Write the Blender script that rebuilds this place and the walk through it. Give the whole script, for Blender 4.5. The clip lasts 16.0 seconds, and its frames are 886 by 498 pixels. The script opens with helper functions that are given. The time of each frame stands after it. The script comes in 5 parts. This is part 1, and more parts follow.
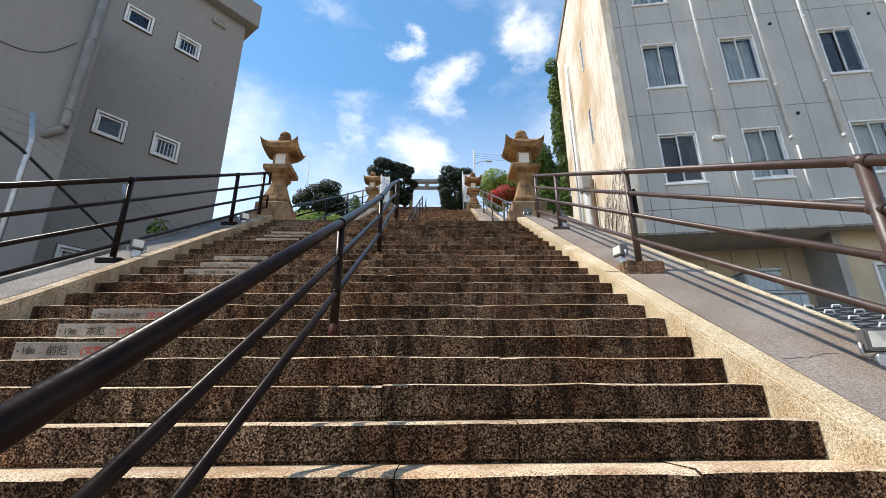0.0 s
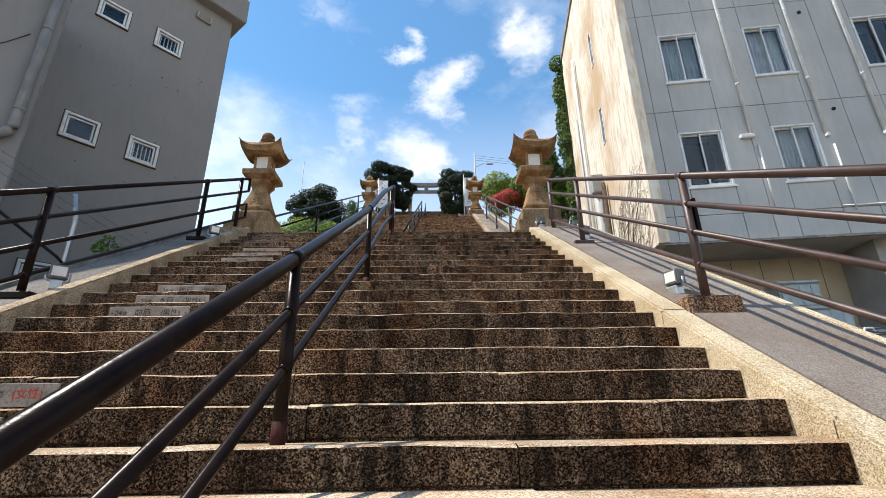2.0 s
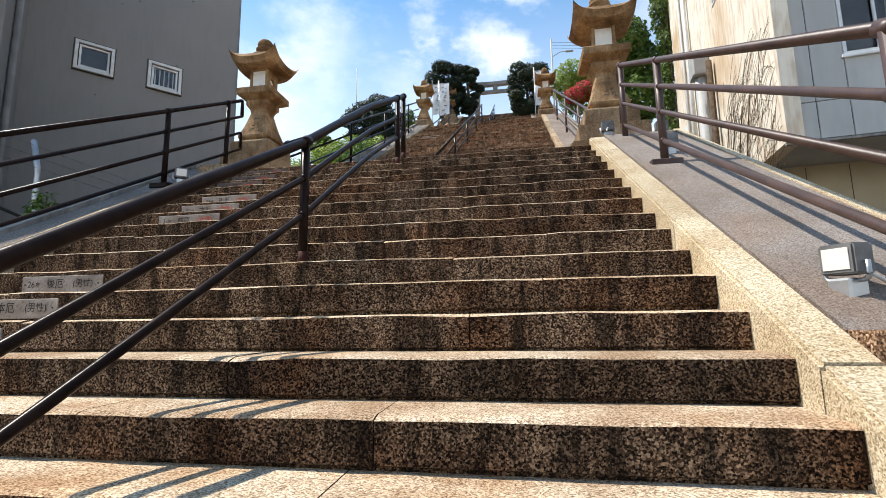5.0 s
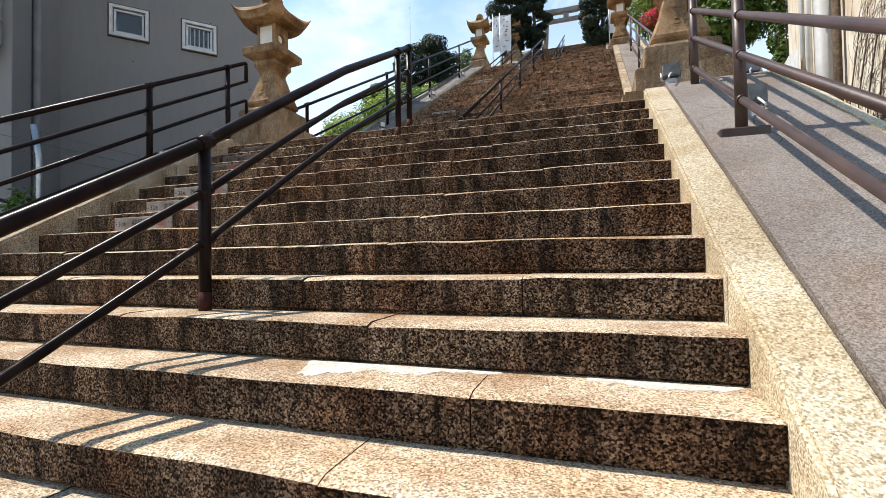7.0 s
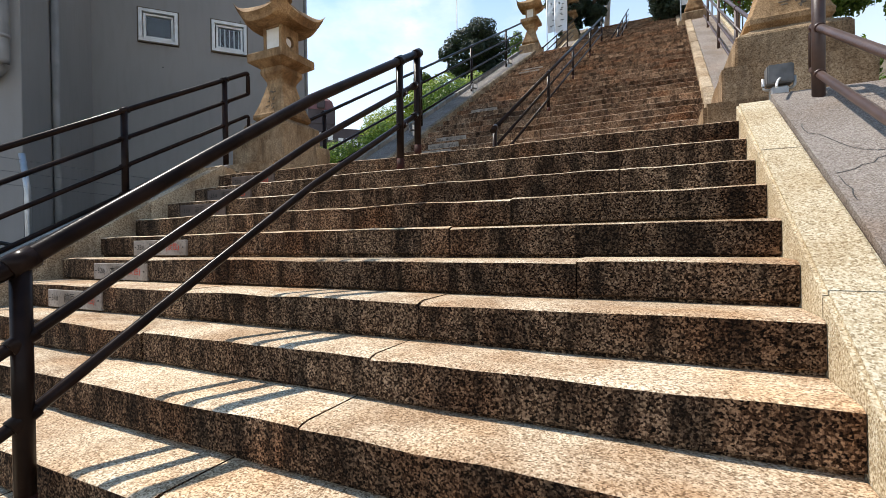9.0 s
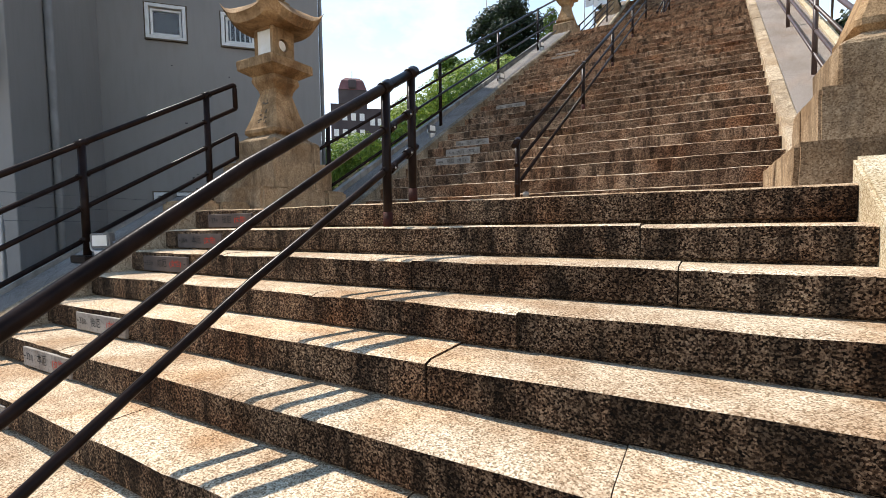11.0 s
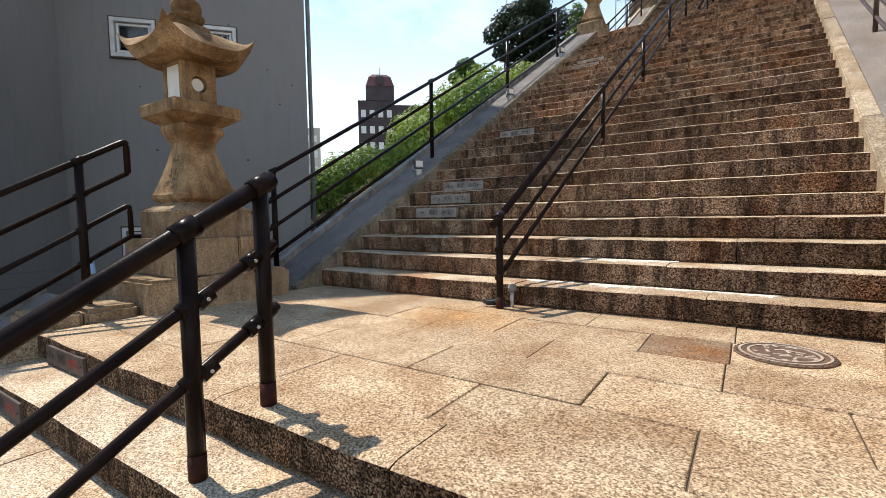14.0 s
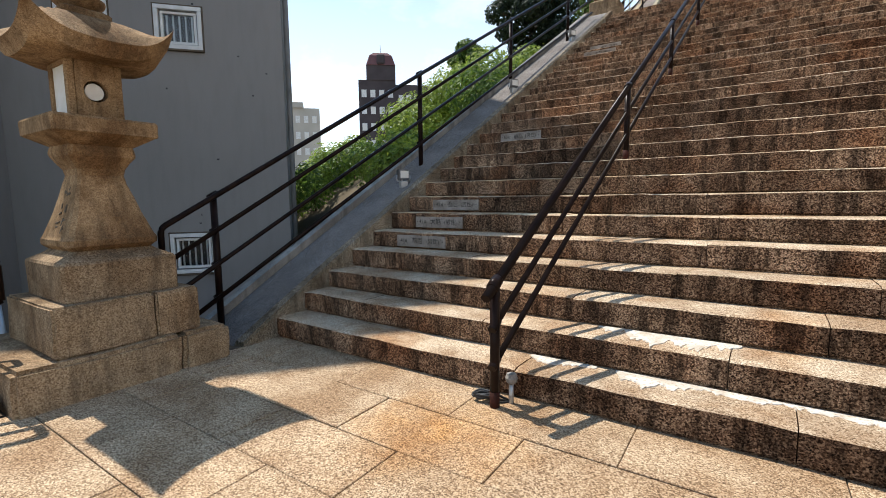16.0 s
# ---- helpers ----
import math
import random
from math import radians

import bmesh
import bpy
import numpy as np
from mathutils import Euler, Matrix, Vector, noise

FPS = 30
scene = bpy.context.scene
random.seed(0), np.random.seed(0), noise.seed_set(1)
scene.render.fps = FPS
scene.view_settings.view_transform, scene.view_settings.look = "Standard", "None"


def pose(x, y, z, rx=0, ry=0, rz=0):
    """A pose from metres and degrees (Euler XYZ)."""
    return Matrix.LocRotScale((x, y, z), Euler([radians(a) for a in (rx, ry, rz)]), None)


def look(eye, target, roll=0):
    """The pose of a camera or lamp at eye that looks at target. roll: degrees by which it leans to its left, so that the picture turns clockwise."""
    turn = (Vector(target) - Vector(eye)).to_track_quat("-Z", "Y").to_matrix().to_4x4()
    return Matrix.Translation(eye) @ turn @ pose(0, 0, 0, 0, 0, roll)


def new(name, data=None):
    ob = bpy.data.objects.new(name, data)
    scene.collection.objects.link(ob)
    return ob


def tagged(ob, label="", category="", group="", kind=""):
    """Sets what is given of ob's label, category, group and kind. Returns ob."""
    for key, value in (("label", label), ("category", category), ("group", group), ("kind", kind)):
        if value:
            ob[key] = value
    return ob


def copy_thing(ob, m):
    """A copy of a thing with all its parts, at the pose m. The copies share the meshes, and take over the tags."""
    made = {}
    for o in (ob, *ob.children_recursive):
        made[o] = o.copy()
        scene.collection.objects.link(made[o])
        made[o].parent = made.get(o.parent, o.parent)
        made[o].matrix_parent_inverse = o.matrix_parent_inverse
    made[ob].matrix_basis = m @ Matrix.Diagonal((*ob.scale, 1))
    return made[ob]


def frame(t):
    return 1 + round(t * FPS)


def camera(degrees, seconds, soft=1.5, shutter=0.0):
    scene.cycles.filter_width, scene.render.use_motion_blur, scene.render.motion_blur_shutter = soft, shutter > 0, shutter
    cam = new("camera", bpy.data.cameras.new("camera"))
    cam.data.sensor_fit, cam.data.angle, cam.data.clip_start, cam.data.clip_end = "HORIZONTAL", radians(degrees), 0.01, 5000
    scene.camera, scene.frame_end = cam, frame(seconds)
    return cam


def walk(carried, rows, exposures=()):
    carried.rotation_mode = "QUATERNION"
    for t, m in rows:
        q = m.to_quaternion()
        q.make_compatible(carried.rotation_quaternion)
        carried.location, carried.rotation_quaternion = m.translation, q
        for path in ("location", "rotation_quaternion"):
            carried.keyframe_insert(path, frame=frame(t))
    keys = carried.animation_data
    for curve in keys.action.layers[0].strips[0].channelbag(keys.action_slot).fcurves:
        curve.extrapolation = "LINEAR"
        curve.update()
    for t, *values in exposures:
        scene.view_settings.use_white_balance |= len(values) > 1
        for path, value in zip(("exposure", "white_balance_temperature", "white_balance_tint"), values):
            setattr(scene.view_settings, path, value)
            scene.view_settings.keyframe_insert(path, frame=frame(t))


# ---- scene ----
cam = camera(87.9, 16.0, soft=0.5)
PATH = [
    (0, (-1.774, -8.496, -3.638), (-1.719, -6.613, -2.968), -0.4),
    (0.5, (-1.786, -8.234, -3.495), (-1.737, -6.355, -2.813), -0.5),
    (1, (-1.808, -7.977, -3.32), (-1.769, -6.096, -2.641), -0.6),
    (1.5, (-1.764, -7.716, -3.174), (-1.71, -5.839, -2.487), -0.6),
    (2, (-1.774, -7.469, -3.036), (-1.719, -5.59, -2.354), -0.8),
    (2.5, (-1.748, -7.218, -2.881), (-1.719, -5.322, -2.246), -0.8),
    (3, (-1.738, -6.988, -2.725), (-1.738, -5.072, -2.153), -1.0),
    (5.5, (-0.739, -5.498, -1.977), (-1.156, -3.554, -1.766), -0.9),
    (6, (-0.583, -5.278, -1.839), (-1.091, -3.348, -1.704), -1.0),
    (6.5, (-0.508, -4.986, -1.666), (-1.098, -3.076, -1.585), -1.1),
    (7, (-0.448, -4.698, -1.499), (-1.089, -2.804, -1.452), -0.9),
    (7.5, (-0.437, -4.419, -1.318), (-1.136, -2.546, -1.28), -0.9),
    (8, (-0.428, -4.136, -1.111), (-1.189, -2.286, -1.089), -0.8),
    (8.5, (-0.452, -3.862, -0.953), (-1.264, -2.035, -0.954), -0.7),
    (9, (-0.453, -3.567, -0.8), (-1.318, -1.763, -0.821), -0.7),
    (11.5, (-0.67, -2.471, 0.006), (-1.677, -0.748, -0.122), -0.9),
    (12, (-0.749, -2.178, 0.155), (-1.767, -0.462, 0.018), -0.9),
    (12.5, (-0.767, -1.891, 0.289), (-1.801, -0.185, 0.141), -1.0),
    (13, (-0.778, -1.615, 0.446), (-1.827, 0.082, 0.303), -1.0),
    (13.5, (-0.776, -1.329, 0.624), (-1.849, 0.352, 0.482), -0.9),
    (14, (-0.773, -1.07, 0.785), (-1.877, 0.592, 0.645), -0.8),
    (14.5, (-0.82, -0.782, 0.933), (-1.939, 0.868, 0.774), -0.8),
    (15, (-0.866, -0.512, 1.077), (-1.995, 1.127, 0.881), -0.7),
    (15.5, (-1.055, -0.267, 1.209), (-2.183, 1.371, 0.996), -0.6),
    (16, (-1.242, -0.034, 1.304), (-2.352, 1.615, 1.081), -0.6),
]
walk(cam, [(t, look(eye, target, roll)) for t, eye, target, roll in PATH], [(0.0, 0.36), (3.0, 0.34), (5.5, 0.42), (9.0, 0.38), (11.5, 0.58), (13.0, 0.52), (14.5, 0.3), (16.0, 0.3)])

# ---- light ----
SUN_TO = Vector((-0.525, 0.045, 0.85)).normalized()
sun = new("sun", bpy.data.lights.new("sun", "SUN"))
sun.data.energy, sun.data.angle, sun.data.color = 5.0, radians(0.6), (1.0, 0.94, 0.85)
sun.matrix_world = look((0, 0, 60), Vector((0, 0, 60)) - SUN_TO)
world = bpy.data.worlds.new("sky")
scene.world = world
world.use_nodes = True


CLOUDS = (((0.035, 0.780, 0.624), 0.08, 0.85), ((0.195, 0.703, 0.685), 0.07, 0.75), ((-0.075, 0.722, 0.689), 0.042, 0.65), ((-0.36, 0.765, 0.535), 0.12, 0.4),
          ((-0.15, 0.815, 0.558), 0.07, 0.45), ((-0.04, 0.853, 0.515), 0.075, 0.6), ((-0.19, 0.68, 0.71), 0.05, 0.22))


def build_sky():
    nt = world.node_tree
    nt.nodes.clear()
    N = lambda k: nt.nodes.new(k)
    L = nt.links.new
    out, bg, sky = N("ShaderNodeOutputWorld"), N("ShaderNodeBackground"), N("ShaderNodeTexSky")
    sky.sky_type, sky.sun_disc = "NISHITA", False
    sky.sun_elevation = math.asin(SUN_TO.z)
    sky.sun_rotation = math.atan2(SUN_TO.x, SUN_TO.y)
    sky.air_density, sky.dust_density, sky.ozone_density = 1.0, 0.1, 1.4
    co = N("ShaderNodeTexCoord").outputs["Generated"]

    def math_node(op, a, b, clamp=False):
        m = N("ShaderNodeMath")
        m.operation, m.use_clamp = op, clamp
        for k, v in enumerate((a, b)):
            if isinstance(v, (int, float)):
                m.inputs[k].default_value = v
            else:
                L(v, m.inputs[k])
        return m.outputs["Value"]

    def noise_of(scale, detail, rough, colour=False):
        mp, n = N("ShaderNodeMapping"), N("ShaderNodeTexNoise")
        mp.inputs["Scale"].default_value = (1.0, 1.0, 1.8)
        n.inputs["Scale"].default_value, n.inputs["Detail"].default_value, n.inputs["Roughness"].default_value = scale, detail, rough
        L(co, mp.inputs["Vector"])
        L(mp.outputs["Vector"], n.inputs["Vector"])
        return n.outputs["Color" if colour else "Fac"]

    # ragged cumulus: the distance from each heart, frayed by noise
    fray = N("ShaderNodeVectorMath")
    fray.operation = "MULTIPLY_ADD"
    L(noise_of(6.0, 6.0, 0.62, True), fray.inputs[0])
    fray.inputs[1].default_value, fray.inputs[2].default_value = (0.26, 0.26, 0.2), (-0.13, -0.13, -0.1)
    bent_way = N("ShaderNodeVectorMath")
    L(co, bent_way.inputs[0])
    L(fray.outputs["Vector"], bent_way.inputs[1])
    total = 0.0
    for heart, size, dense in CLOUDS:
        far = N("ShaderNodeVectorMath")
        far.operation = "DISTANCE"
        L(bent_way.outputs["Vector"], far.inputs[0])
        far.inputs[1].default_value = heart
        puff = N("ShaderNodeMapRange")
        puff.interpolation_type = "SMOOTHSTEP"
        puff.inputs["From Min"].default_value, puff.inputs["From Max"].default_value = size, size * 0.15
        puff.inputs["To Max"].default_value = dense
        L(far.outputs["Value"], puff.inputs["Value"])
        total = math_node("MAXIMUM", puff.outputs["Result"], total)
    body = N("ShaderNodeMapRange")
    body.inputs["From Min"].default_value, body.inputs["From Max"].default_value = 0.3, 0.62
    L(noise_of(11.0, 6.0, 0.6), body.inputs["Value"])
    clouds = math_node("MULTIPLY", total, math_node("ADD", math_node("MULTIPLY", body.outputs["Result"], 0.65), 0.35))
    wisp = N("ShaderNodeMapRange")
    wisp.inputs["From Min"].default_value, wisp.inputs["From Max"].default_value, wisp.inputs["To Max"].default_value = 0.5, 0.8, 0.4
    L(noise_of(3.0, 7.0, 0.6), wisp.inputs["Value"])
    hz, hr = N("ShaderNodeSeparateXYZ"), N("ShaderNodeMapRange")
    hr.inputs["From Min"].default_value, hr.inputs["From Max"].default_value = 0.62, 0.08
    hr.inputs["To Min"].default_value, hr.inputs["To Max"].default_value = 0.0, 0.75
    L(co, hz.inputs["Vector"])
    L(hz.outputs["Z"], hr.inputs["Value"])
    veil = math_node("ADD", math_node("ADD", clouds, wisp.outputs["Result"]), hr.outputs["Result"], True)
    tint, mix = N("ShaderNodeVectorMath"), N("ShaderNodeMix")
    tint.operation = "MULTIPLY"
    tint.inputs[1].default_value = (0.9, 1.31, 1.39)
    mix.data_type = "RGBA"
    mix.inputs["B"].default_value = (9.1, 8.9, 8.8, 1)
    L(sky.outputs["Color"], tint.inputs[0])
    L(tint.outputs["Vector"], mix.inputs["A"])
    L(veil, mix.inputs["Factor"])
    L(mix.outputs["Result"], bg.inputs["Color"])
    bg.inputs["Strength"].default_value = 0.135
    L(bg.outputs["Background"], out.inputs["Surface"])


build_sky()


# ---- materials ----
def material(name, base, second=None, scale=6.0, rough=0.85, metal=0.0, bump=0.0, bump_scale=60.0, speck=None, speck_scale=120.0,
             speck_amount=0.5, streak=None, streak_amount=0.0, vary=0.0, contrast=(0.35, 0.65), pits=None, pit_scale=55.0, pit_amount=0.6):
    """Two-scale procedural surface: broad mottling, fine speckle, vertical streaks, relief."""
    m = bpy.data.materials.new(name)
    m.use_nodes = True
    nt = m.node_tree
    b = nt.nodes["Principled BSDF"]
    L = nt.links.new
    N = lambda k: nt.nodes.new(k)
    b.inputs["Roughness"].default_value, b.inputs["Metallic"].default_value = rough, metal
    b.inputs["Specular IOR Level"].default_value = 0.04 if rough >= 0.86 else 0.12 if rough >= 0.7 else 0.45
    co = N("ShaderNodeNewGeometry").outputs["Position"]

    def noisy(s, detail=4.0, stretch=None):
        n = N("ShaderNodeTexNoise")
        n.inputs["Scale"].default_value, n.inputs["Detail"].default_value = s, detail
        if stretch:
            mp = N("ShaderNodeMapping")
            mp.inputs["Scale"].default_value = stretch
            L(co, mp.inputs["Vector"])
            L(mp.outputs["Vector"], n.inputs["Vector"])
        else:
            L(co, n.inputs["Vector"])
        return n.outputs["Fac"]

    def ranged(v, lo, hi, to=1.0):
        r = N("ShaderNodeMapRange")
        r.inputs["From Min"].default_value, r.inputs["From Max"].default_value = lo, hi
        r.inputs["To Max"].default_value = to
        L(v, r.inputs["Value"])
        return r.outputs["Result"]

    def mixed(a, col, fac):
        x = N("ShaderNodeMix")
        x.data_type = "RGBA"
        L(a, x.inputs["A"])
        x.inputs["B"].default_value = (*col, 1)
        L(fac, x.inputs["Factor"])
        return x.outputs["Result"]

    rgb = N("ShaderNodeRGB")
    rgb.outputs[0].default_value = (*base, 1)
    c = rgb.outputs[0]
    if second:
        c = mixed(c, second, ranged(noisy(scale, 6.0), *contrast))
    if speck:
        c = mixed(c, speck, ranged(noisy(speck_scale, 3.0), 0.44, 0.66, speck_amount))
    if pits:
        c = mixed(c, pits, ranged(noisy(pit_scale, 3.5), 0.52, 0.66, pit_amount))
    if streak:
        c = mixed(c, streak, ranged(noisy(2.6, 8.0, (3.4, 3.4, 0.6)), 0.46, 0.66, streak_amount))
    if vary:
        oi, hsv, mr = N("ShaderNodeObjectInfo"), N("ShaderNodeHueSaturation"), N("ShaderNodeMapRange")
        mr.inputs["To Min"].default_value, mr.inputs["To Max"].default_value = 1 - vary, 1 + vary
        L(oi.outputs["Random"], mr.inputs["Value"])
        L(mr.outputs["Result"], hsv.inputs["Value"])
        L(c, hsv.inputs["Color"])
        c = hsv.outputs["Color"]
    L(c, b.inputs["Base Color"])
    if bump:
        bp = N("ShaderNodeBump")
        bp.inputs["Strength"].default_value, bp.inputs["Distance"].default_value = min(1.0, bump), 0.01
        L(noisy(bump_scale, 3.0), bp.inputs["Height"])
        L(bp.outputs["Normal"], b.inputs["Normal"])
    return m


def granite(name, dark, mid, pale, grain=150.0, steps=(0.34, 0.5, 0.66), tone=None, tone_amount=0.5, tone_scale=2.4, drip=None, drip_amount=0.0, vary=0.12, rough=0.82, bump=0.7, rust=None, rust_amount=0.0, spot=None, fleck=0.4):
    """Speckled stone: crystals of three tones, broad patches, drips of grime, ochre bleeding; spot is the heart and reach of one iron stain."""
    m = bpy.data.materials.new(name)
    m.use_nodes = True
    nt = m.node_tree
    b = nt.nodes["Principled BSDF"]
    L = nt.links.new
    N = lambda k: nt.nodes.new(k)
    b.inputs["Roughness"].default_value, b.inputs["Specular IOR Level"].default_value = rough, 0.08
    co = N("ShaderNodeNewGeometry").outputs["Position"]

    def noisy(s, detail=4.0, stretch=None, rough=0.55):
        n = N("ShaderNodeTexNoise")
        n.inputs["Scale"].default_value, n.inputs["Detail"].default_value, n.inputs["Roughness"].default_value = s, detail, rough
        if stretch:
            mp = N("ShaderNodeMapping")
            mp.inputs["Scale"].default_value = stretch
            L(co, mp.inputs["Vector"])
            L(mp.outputs["Vector"], n.inputs["Vector"])
        else:
            L(co, n.inputs["Vector"])
        return n.outputs["Fac"]

    def ranged(v, lo, hi, to=1.0):
        r = N("ShaderNodeMapRange")
        r.inputs["From Min"].default_value, r.inputs["From Max"].default_value, r.inputs["To Max"].default_value = lo, hi, to
        L(v, r.inputs["Value"])
        return r.outputs["Result"]

    def mixed(a, col, fac, blend="MIX"):
        x = N("ShaderNodeMix")
        x.data_type, x.blend_type = "RGBA", blend
        L(a, x.inputs["A"])
        x.inputs["B"].default_value = (*col, 1)
        L(fac, x.inputs["Factor"])
        return x.outputs["Result"]

    vor, sep = N("ShaderNodeTexVoronoi"), N("ShaderNodeSeparateColor")
    vor.inputs["Scale"].default_value = grain
    L(co, vor.inputs["Vector"])
    L(vor.outputs["Color"], sep.inputs["Color"])
    blend = N("ShaderNodeMix")
    blend.inputs["Factor"].default_value = 0.45
    L(sep.outputs["Red"], blend.inputs["A"])
    L(ranged(noisy(grain * 0.75, 3.0), 0.25, 0.75), blend.inputs["B"])
    crystal = blend.outputs["Result"]
    rp = N("ShaderNodeValToRGB")
    e = rp.color_ramp.elements
    e[0].position, e[0].color, e[1].position, e[1].color = steps[0], (*dark, 1), steps[2], (*pale, 1)
    k = e.new(steps[1])
    k.color = (*mid, 1)
    L(crystal, rp.inputs["Fac"])
    c = rp.outputs["Color"]
    if tone:
        c = mixed(c, tone, ranged(noisy(tone_scale, 7.0), 0.4, 0.62, tone_amount), "MULTIPLY")
        c = mixed(c, tone, ranged(noisy(tone_scale * 15, 5.0), 0.42, 0.7, tone_amount * fleck), "MULTIPLY")
    if rust:
        c = mixed(c, rust, ranged(noisy(1.7, 6.0), 0.5, 0.68, rust_amount), "MULTIPLY")
    if drip:
        c = mixed(c, drip, ranged(noisy(3.0, 9.0, (3.2, 3.2, 0.55), 0.68), 0.47, 0.6, drip_amount))
    if spot:
        d, ad = N("ShaderNodeVectorMath"), N("ShaderNodeMath")
        d.operation, ad.operation = "DISTANCE", "ADD"
        d.inputs[1].default_value = spot[0]
        L(co, d.inputs[0])
        L(d.outputs["Value"], ad.inputs[0])
        L(ranged(noisy(3.5, 6.0), 0.2, 0.8, 0.7), ad.inputs[1])
        c = mixed(c, spot[2], ranged(ad.outputs["Value"], spot[1] + 0.35, 0.35, 0.85), "MULTIPLY")
    if vary:
        oi, hsv, mr = N("ShaderNodeObjectInfo"), N("ShaderNodeHueSaturation"), N("ShaderNodeMapRange")
        mr.inputs["To Min"].default_value, mr.inputs["To Max"].default_value = 1 - vary, 1 + vary
        L(oi.outputs["Random"], mr.inputs["Value"])
        L(mr.outputs["Result"], hsv.inputs["Value"])
        L(c, hsv.inputs["Color"])
        c = hsv.outputs["Color"]
    L(c, b.inputs["Base Color"])
    bp = N("ShaderNodeBump")
    bp.inputs["Strength"].default_value, bp.inputs["Distance"].default_value = bump, 0.008
    L(noisy(grain * 0.5, 4.0), bp.inputs["Height"])
    L(bp.outputs["Normal"], b.inputs["Normal"])
    return m


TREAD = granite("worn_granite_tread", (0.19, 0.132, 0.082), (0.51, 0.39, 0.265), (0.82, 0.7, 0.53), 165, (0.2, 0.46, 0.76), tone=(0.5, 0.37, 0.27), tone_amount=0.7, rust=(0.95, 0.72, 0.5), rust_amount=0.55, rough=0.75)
# both riser stones: real grime, plus the shade of front faces mixed into darker tones
RISER = granite("grimy_shaded_granite_riser", (0.008, 0.0055, 0.004), (0.105, 0.063, 0.037), (0.46, 0.325, 0.21), 150, (0.26, 0.5, 0.8), tone=(0.27, 0.21, 0.175), tone_amount=0.72, tone_scale=3.0,
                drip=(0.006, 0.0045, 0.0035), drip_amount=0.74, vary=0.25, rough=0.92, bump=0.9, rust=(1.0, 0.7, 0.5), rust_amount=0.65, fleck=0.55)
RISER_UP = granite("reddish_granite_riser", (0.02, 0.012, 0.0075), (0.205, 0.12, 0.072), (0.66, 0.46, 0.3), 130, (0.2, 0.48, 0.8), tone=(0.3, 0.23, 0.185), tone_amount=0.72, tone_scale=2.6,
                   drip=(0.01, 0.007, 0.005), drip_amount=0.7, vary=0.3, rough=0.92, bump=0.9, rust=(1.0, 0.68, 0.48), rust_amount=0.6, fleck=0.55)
KERB = granite("pale_granite_kerb", (0.26, 0.195, 0.118), (0.52, 0.424, 0.28), (0.72, 0.64, 0.49), 165, (0.18, 0.44, 0.76), tone=(0.66, 0.55, 0.41), tone_amount=0.5, vary=0.08, rough=0.8)
KERB_MID = granite("weathered_granite_kerb", (0.18, 0.128, 0.08), (0.42, 0.325, 0.22), (0.64, 0.53, 0.39), 125, (0.18, 0.46, 0.8), tone=(0.5, 0.4, 0.3), tone_amount=0.6, drip=(0.11, 0.08, 0.055), drip_amount=0.4, vary=0.14)
KERB_OLD = granite("dirty_granite_kerb", (0.1, 0.075, 0.05), (0.28, 0.22, 0.15), (0.48, 0.41, 0.31), 120, (0.2, 0.48, 0.8), tone=(0.45, 0.38, 0.31), tone_amount=0.6, drip=(0.05, 0.04, 0.03), drip_amount=0.5, vary=0.12)
SLAB = granite("granite_paving_slab", (0.15, 0.097, 0.056), (0.43, 0.3, 0.185), (0.72, 0.57, 0.39), 150, (0.2, 0.48, 0.78), tone=(0.55, 0.43, 0.33), tone_amount=0.65, rough=0.72, vary=0.1,
               spot=((-2.62, 1.98, 0.0), 0.6, (1.0, 0.74, 0.44)))
RUSTY = granite("rust_tinged_slab", (0.1, 0.066, 0.044), (0.24, 0.165, 0.108), (0.42, 0.3, 0.2), 135, (0.2, 0.48, 0.82), tone=(0.6, 0.46, 0.36), tone_amount=0.55, vary=0.05,
                spot=((-0.98, 1.86, 0.0), 0.32, (1.0, 0.64, 0.36)))
JOINT = material("dark_joint_mortar", (0.1, 0.08, 0.06), (0.16, 0.125, 0.09), 9.0, 0.95, bump=0.5)
WASH = material("white_lime_crust", (0.72, 0.68, 0.62), (0.52, 0.45, 0.36), 9.0, 0.9, bump=0.6, bump_scale=90, pits=(0.4, 0.3, 0.2), pit_scale=60, pit_amount=0.75)
RAMP = granite("grey_rendered_ramp", (0.15, 0.125, 0.108), (0.25, 0.215, 0.19), (0.37, 0.33, 0.295), 190, (0.18, 0.48, 0.82), tone=(0.66, 0.61, 0.57), tone_amount=0.6, tone_scale=1.4, rust=(1.0, 0.88, 0.78), rust_amount=0.7, rough=0.9, vary=0)
RAMP_OLD = granite("cracked_dark_render", (0.12, 0.11, 0.103), (0.225, 0.205, 0.19), (0.34, 0.315, 0.29), 170, (0.18, 0.48, 0.82), tone=(0.55, 0.52, 0.5), tone_amount=0.6, tone_scale=1.6, rough=0.9, vary=0)
CONCRETE = material("weathered_concrete", (0.34, 0.325, 0.3), (0.19, 0.18, 0.165), 2.4, 0.9, bump=0.6, bump_scale=70, streak=(0.11, 0.102, 0.095), streak_amount=0.6, speck=(0.42, 0.4, 0.37), speck_scale=90, speck_amount=0.4)
LANTERN = granite("ochre_lantern_stone", (0.22, 0.137, 0.072), (0.38, 0.245, 0.13), (0.5, 0.345, 0.2), 150, (0.1, 0.45, 0.85), tone=(0.32, 0.25, 0.19), tone_amount=0.82, tone_scale=2.4, drip=(0.06, 0.04, 0.024), drip_amount=0.4, vary=0.05, rough=0.88, bump=0.3)
